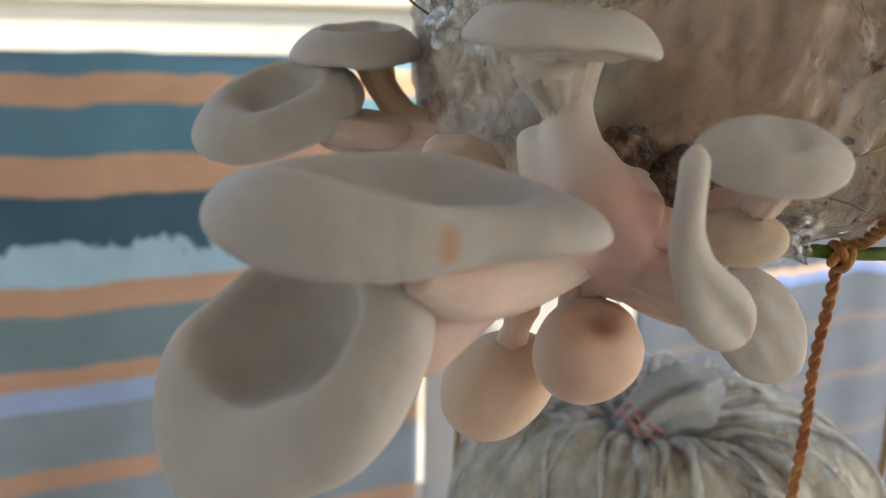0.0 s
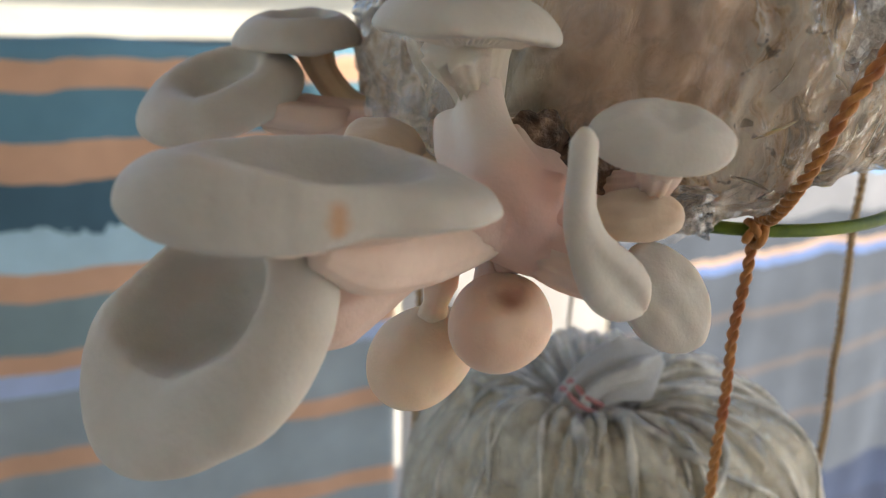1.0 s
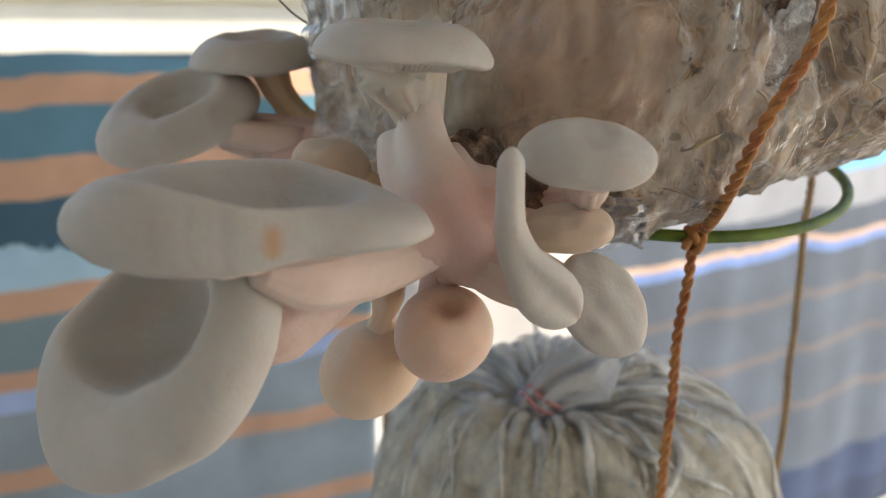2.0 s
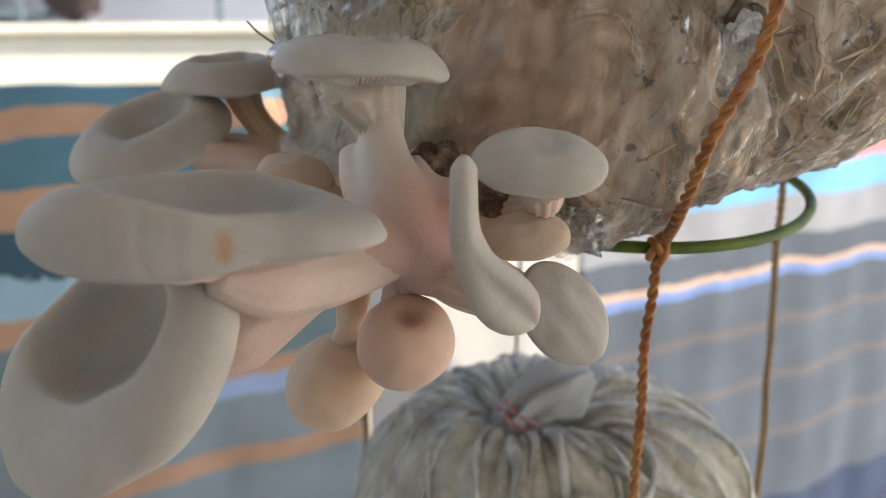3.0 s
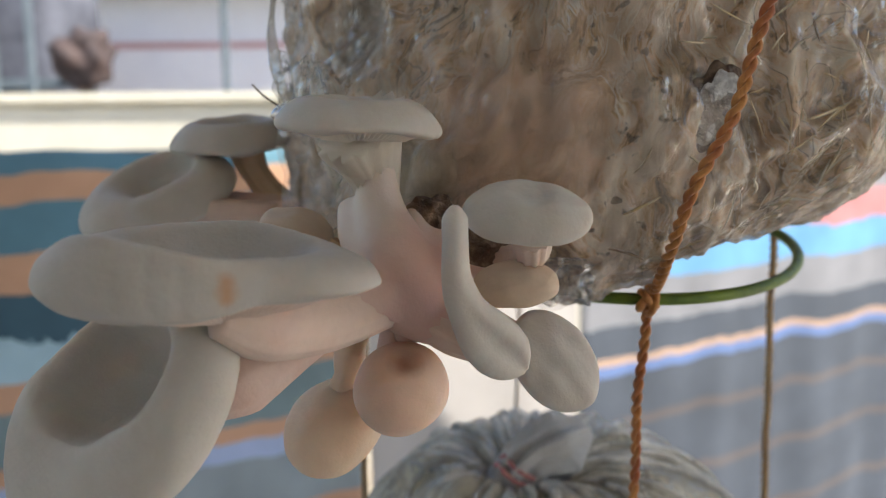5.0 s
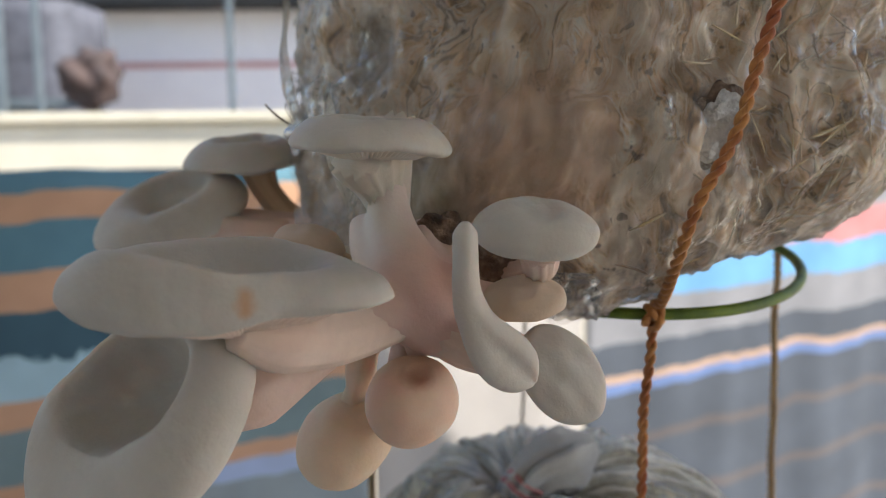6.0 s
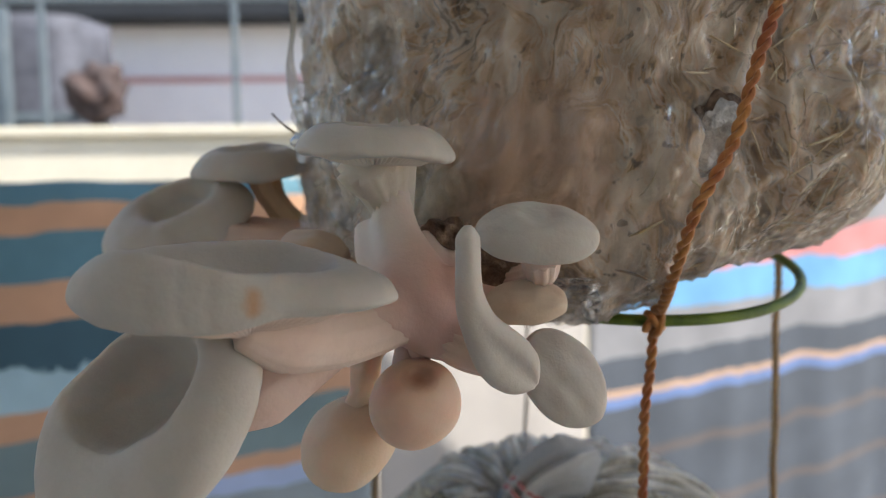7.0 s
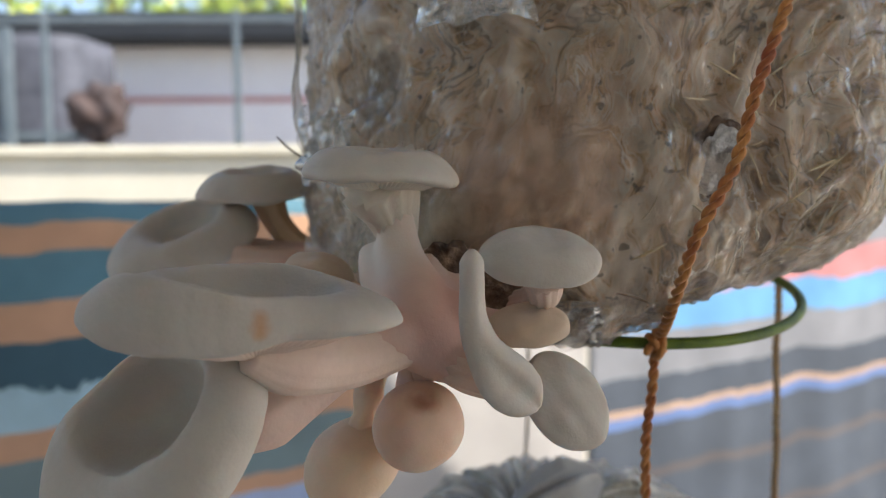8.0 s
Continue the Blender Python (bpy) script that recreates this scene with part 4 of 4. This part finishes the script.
# right of the hole
t = mushroom((0.0598, 0.1715, 1.1770), 3, 46, 0, "oval pale oyster mushroom with a smooth rounded cap against the bag")
make_cap(t, 0.0140, 0.0086, 0.0046, 0.005, (-0.002, -0.001), (0.0, 0.25, 0.32, 0.0016), 0.012, 0, 0, M_CAP, 8.2, 0.003, 0.0, 0.85)
stem(t, [(0.061, 0.175, 1.172), (0.062, 0.186, 1.165), (0.058, 0.202, 1.161)], [0.005, 0.0038, 0.004], M_GILL, 12, 0.08)
t = mushroom((0.0578, 0.1820, 1.1593), -6, 42, 0, "small tan oval oyster mushroom under its neighbour")
make_cap(t, 0.0108, 0.0058, 0.0038, 0.004, (-0.002, -0.001), None, 0.012, 0, 0, M_TAN, 9.9, 0.003)
stem(t, [(0.053, 0.185, 1.156), (0.048, 0.190, 1.155), (0.042, 0.196, 1.156)], [0.004, 0.004, 0.005], M_STEM_TAN)
t = mushroom((0.0460, 0.1690, 1.1550), 0, 0, 0, "tall narrow folded oyster mushroom seen on its edge")
bm = bmesh.new()
inv = t.matrix_basis.inverted()
fold = [(0.0436, 0.1640, 1.1788), (0.0437, 0.1645, 1.1715), (0.0440, 0.1660, 1.1630), (0.0462, 0.1675, 1.1560), (0.0508, 0.1700, 1.1490), (0.0560, 0.1730, 1.1435), (0.0598, 0.1752, 1.1398)]
bulk = spread([0.0025, 0.0028, 0.0031, 0.0043, 0.0062, 0.0072, 0.0068], 61)
line_pts = path_points([inv @ Vector(p) for p in fold], 60)
rows = []
for i, p in enumerate(line_pts):
    r = bulk[i] * max(0.03, min(1.0, (i + 0.4) / 4) * min(1.0, (60.1 - i) / 15)) ** 0.5 * (1 + 0.025 * math.sin(i * 0.37))
    way = (line_pts[min(i + 1, 60)] - line_pts[max(i - 1, 0)]).normalized()
    ahead = Vector((0, 1, 0)) - way * way.y
    ahead.normalize()
    side = way.cross(ahead)
    # the lower half opens into a flat lobe with a shallow trough, its edge nearest the eye rolled over
    spread_out = min(1.0, max(0.0, (i - 22) / 20))
    row = []
    for k in range(48):
        a = 2 * math.pi * k / 48
        u, v = math.cos(a) * (1 + 0.12 * math.sin(2 * a)), math.sin(a) * (0.95 - 0.33 * spread_out)
        trough = 0.35 * spread_out * math.exp(-((u - 0.15) / 0.45) ** 2) if v < 0 else 0.0
        row.append(bm.verts.new(p + side * u * r + ahead * (v + trough) * r))
    rows.append(row)
quads(bm, rows)
bm.faces.new(rows[0])
bm.faces.new(rows[-1])
part("cap", bm, M_CAP, t)
stem(t, [(0.050, 0.176, 1.146), (0.043, 0.184, 1.148), (0.036, 0.193, 1.153)], [0.0045, 0.006, 0.008], M_GILL, 10, 0.05)
t = mushroom((0.0700, 0.1955, 1.1358), 54, 72, 0, "oval pale oyster mushroom hanging behind the folded one")
make_cap(t, 0.0152, 0.0100, 0.0034, 0.003, (-0.0015, -0.001), None, 0.012, 0, 0, M_CAP, 11.2, 0.004)
stem(t, [(0.062, 0.197, 1.142), (0.052, 0.198, 1.146), (0.042, 0.198, 1.152)], [0.0025, 0.0045, 0.007], M_STEM)

# the two young round ones beneath
t = mushroom((0.0309, 0.1825, 1.1342), 0, 62, 0, "round pinkish young oyster mushroom with a dark dimple")
make_cap(t, 0.0116, 0.0112, 0.0080, 0.006, (-0.004, -0.004), (0.12, 0.42, 0.22, 0.0012), 0.008, 0, 0, M_BALL, 12.4, 0.003)
stem(t, [(0.029, 0.190, 1.138), (0.029, 0.194, 1.146), (0.032, 0.197, 1.154)], [0.005, 0.003, 0.004], M_STEM, 6, 0.05)
t = mushroom((0.0120, 0.1955, 1.1200), -38, 60, 0, "egg-shaped peach young oyster mushroom hanging down")
make_cap(t, 0.0145, 0.0117, 0.0078, 0.006, (-0.004, -0.004), None, 0.008, 0, -0.08, M_YOUNG, 13.1, 0.003)
stem(t, [(0.0150, 0.1970, 1.1265), (0.0163, 0.1965, 1.1330), (0.0175, 0.1962, 1.1385), (0.0200, 0.1970, 1.1440), (0.0270, 0.1960, 1.1510)], [0.0048, 0.0030, 0.0042, 0.0030, 0.0030], M_YOUNG, 6, 0.03)

# the fleshy foot from which they all grow
foot = tagged(new("mushroom_foot"), "pinkish fused fleshy foot of the mushroom cluster", "mushroom foot", GROUP)
foot.matrix_basis = Matrix.Translation(BASE)
bm = bmesh.new()
for pts, radii in ((((0.0244, 0.198, 1.187), (0.0252, 0.197, 1.180), (0.0265, 0.194, 1.173), (0.0300, 0.188, 1.165), (0.0340, 0.187, 1.157), (0.0360, 0.188, 1.149)), (0.0050, 0.0056, 0.0068, 0.0088, 0.0100, 0.0070)),
                   (((0.0175, 0.203, 1.1765), (0.0210, 0.197, 1.1690), (0.0280, 0.189, 1.160)), (0.0034, 0.0060, 0.0080)),
                   (((0.0330, 0.206, 1.1760), (0.0345, 0.200, 1.1690), (0.0350, 0.190, 1.161)), (0.0020, 0.0036, 0.0060)),
                   (((0.0240, 0.188, 1.1635), (0.0340, 0.187, 1.1620), (0.0440, 0.184, 1.1625)), (0.0060, 0.0060, 0.0045)),
                   (((0.0270, 0.191, 1.1515), (0.0360, 0.188, 1.1495), (0.0460, 0.183, 1.1490), (0.0520, 0.180, 1.1480)), (0.0050, 0.0062, 0.0062, 0.0046)),
                   (((0.0330, 0.190, 1.1570), (0.0220, 0.186, 1.1535), (0.0060, 0.176, 1.1455)), (0.0080, 0.0062, 0.0025)),
                   (((0.0330, 0.188, 1.1570), (0.0220, 0.179, 1.1560), (0.0100, 0.169, 1.1555)), (0.0085, 0.0062, 0.0025)),
                   (((0.0360, 0.195, 1.157), (0.0380, 0.206, 1.160), (0.0420, 0.220, 1.166)), (0.0100, 0.0110, 0.0120))):
    tube(bm, path_points([Vector(p) - Vector(BASE) for p in pts], 16), spread(list(radii), 17), 20)
flesh = part("flesh", bm, M_FOOT, foot)
mod = flesh.modifiers.new("fuse", "REMESH")
mod.mode, mod.voxel_size, mod.use_smooth_shade = "VOXEL", 0.0008, True
mod = flesh.modifiers.new("soften", "SMOOTH")
mod.factor, mod.iterations = 0.6, 22
for pts, radii in ((((0.0335, 0.190, 1.1490), (0.0318, 0.190, 1.1430), (0.0312, 0.188, 1.1385)), (0.0056, 0.0026, 0.0030)),
                   (((0.0400, 0.186, 1.1600), (0.0480, 0.186, 1.1585), (0.0540, 0.186, 1.1580)), (0.0056, 0.0042, 0.0035))):
    bm = bmesh.new()
    tube(bm, path_points([Vector(p) - Vector(BASE) for p in pts], 16), spread(list(radii), 17), 24, 7, 0.03)
    part("side_stalk", bm, M_FOOT, foot)
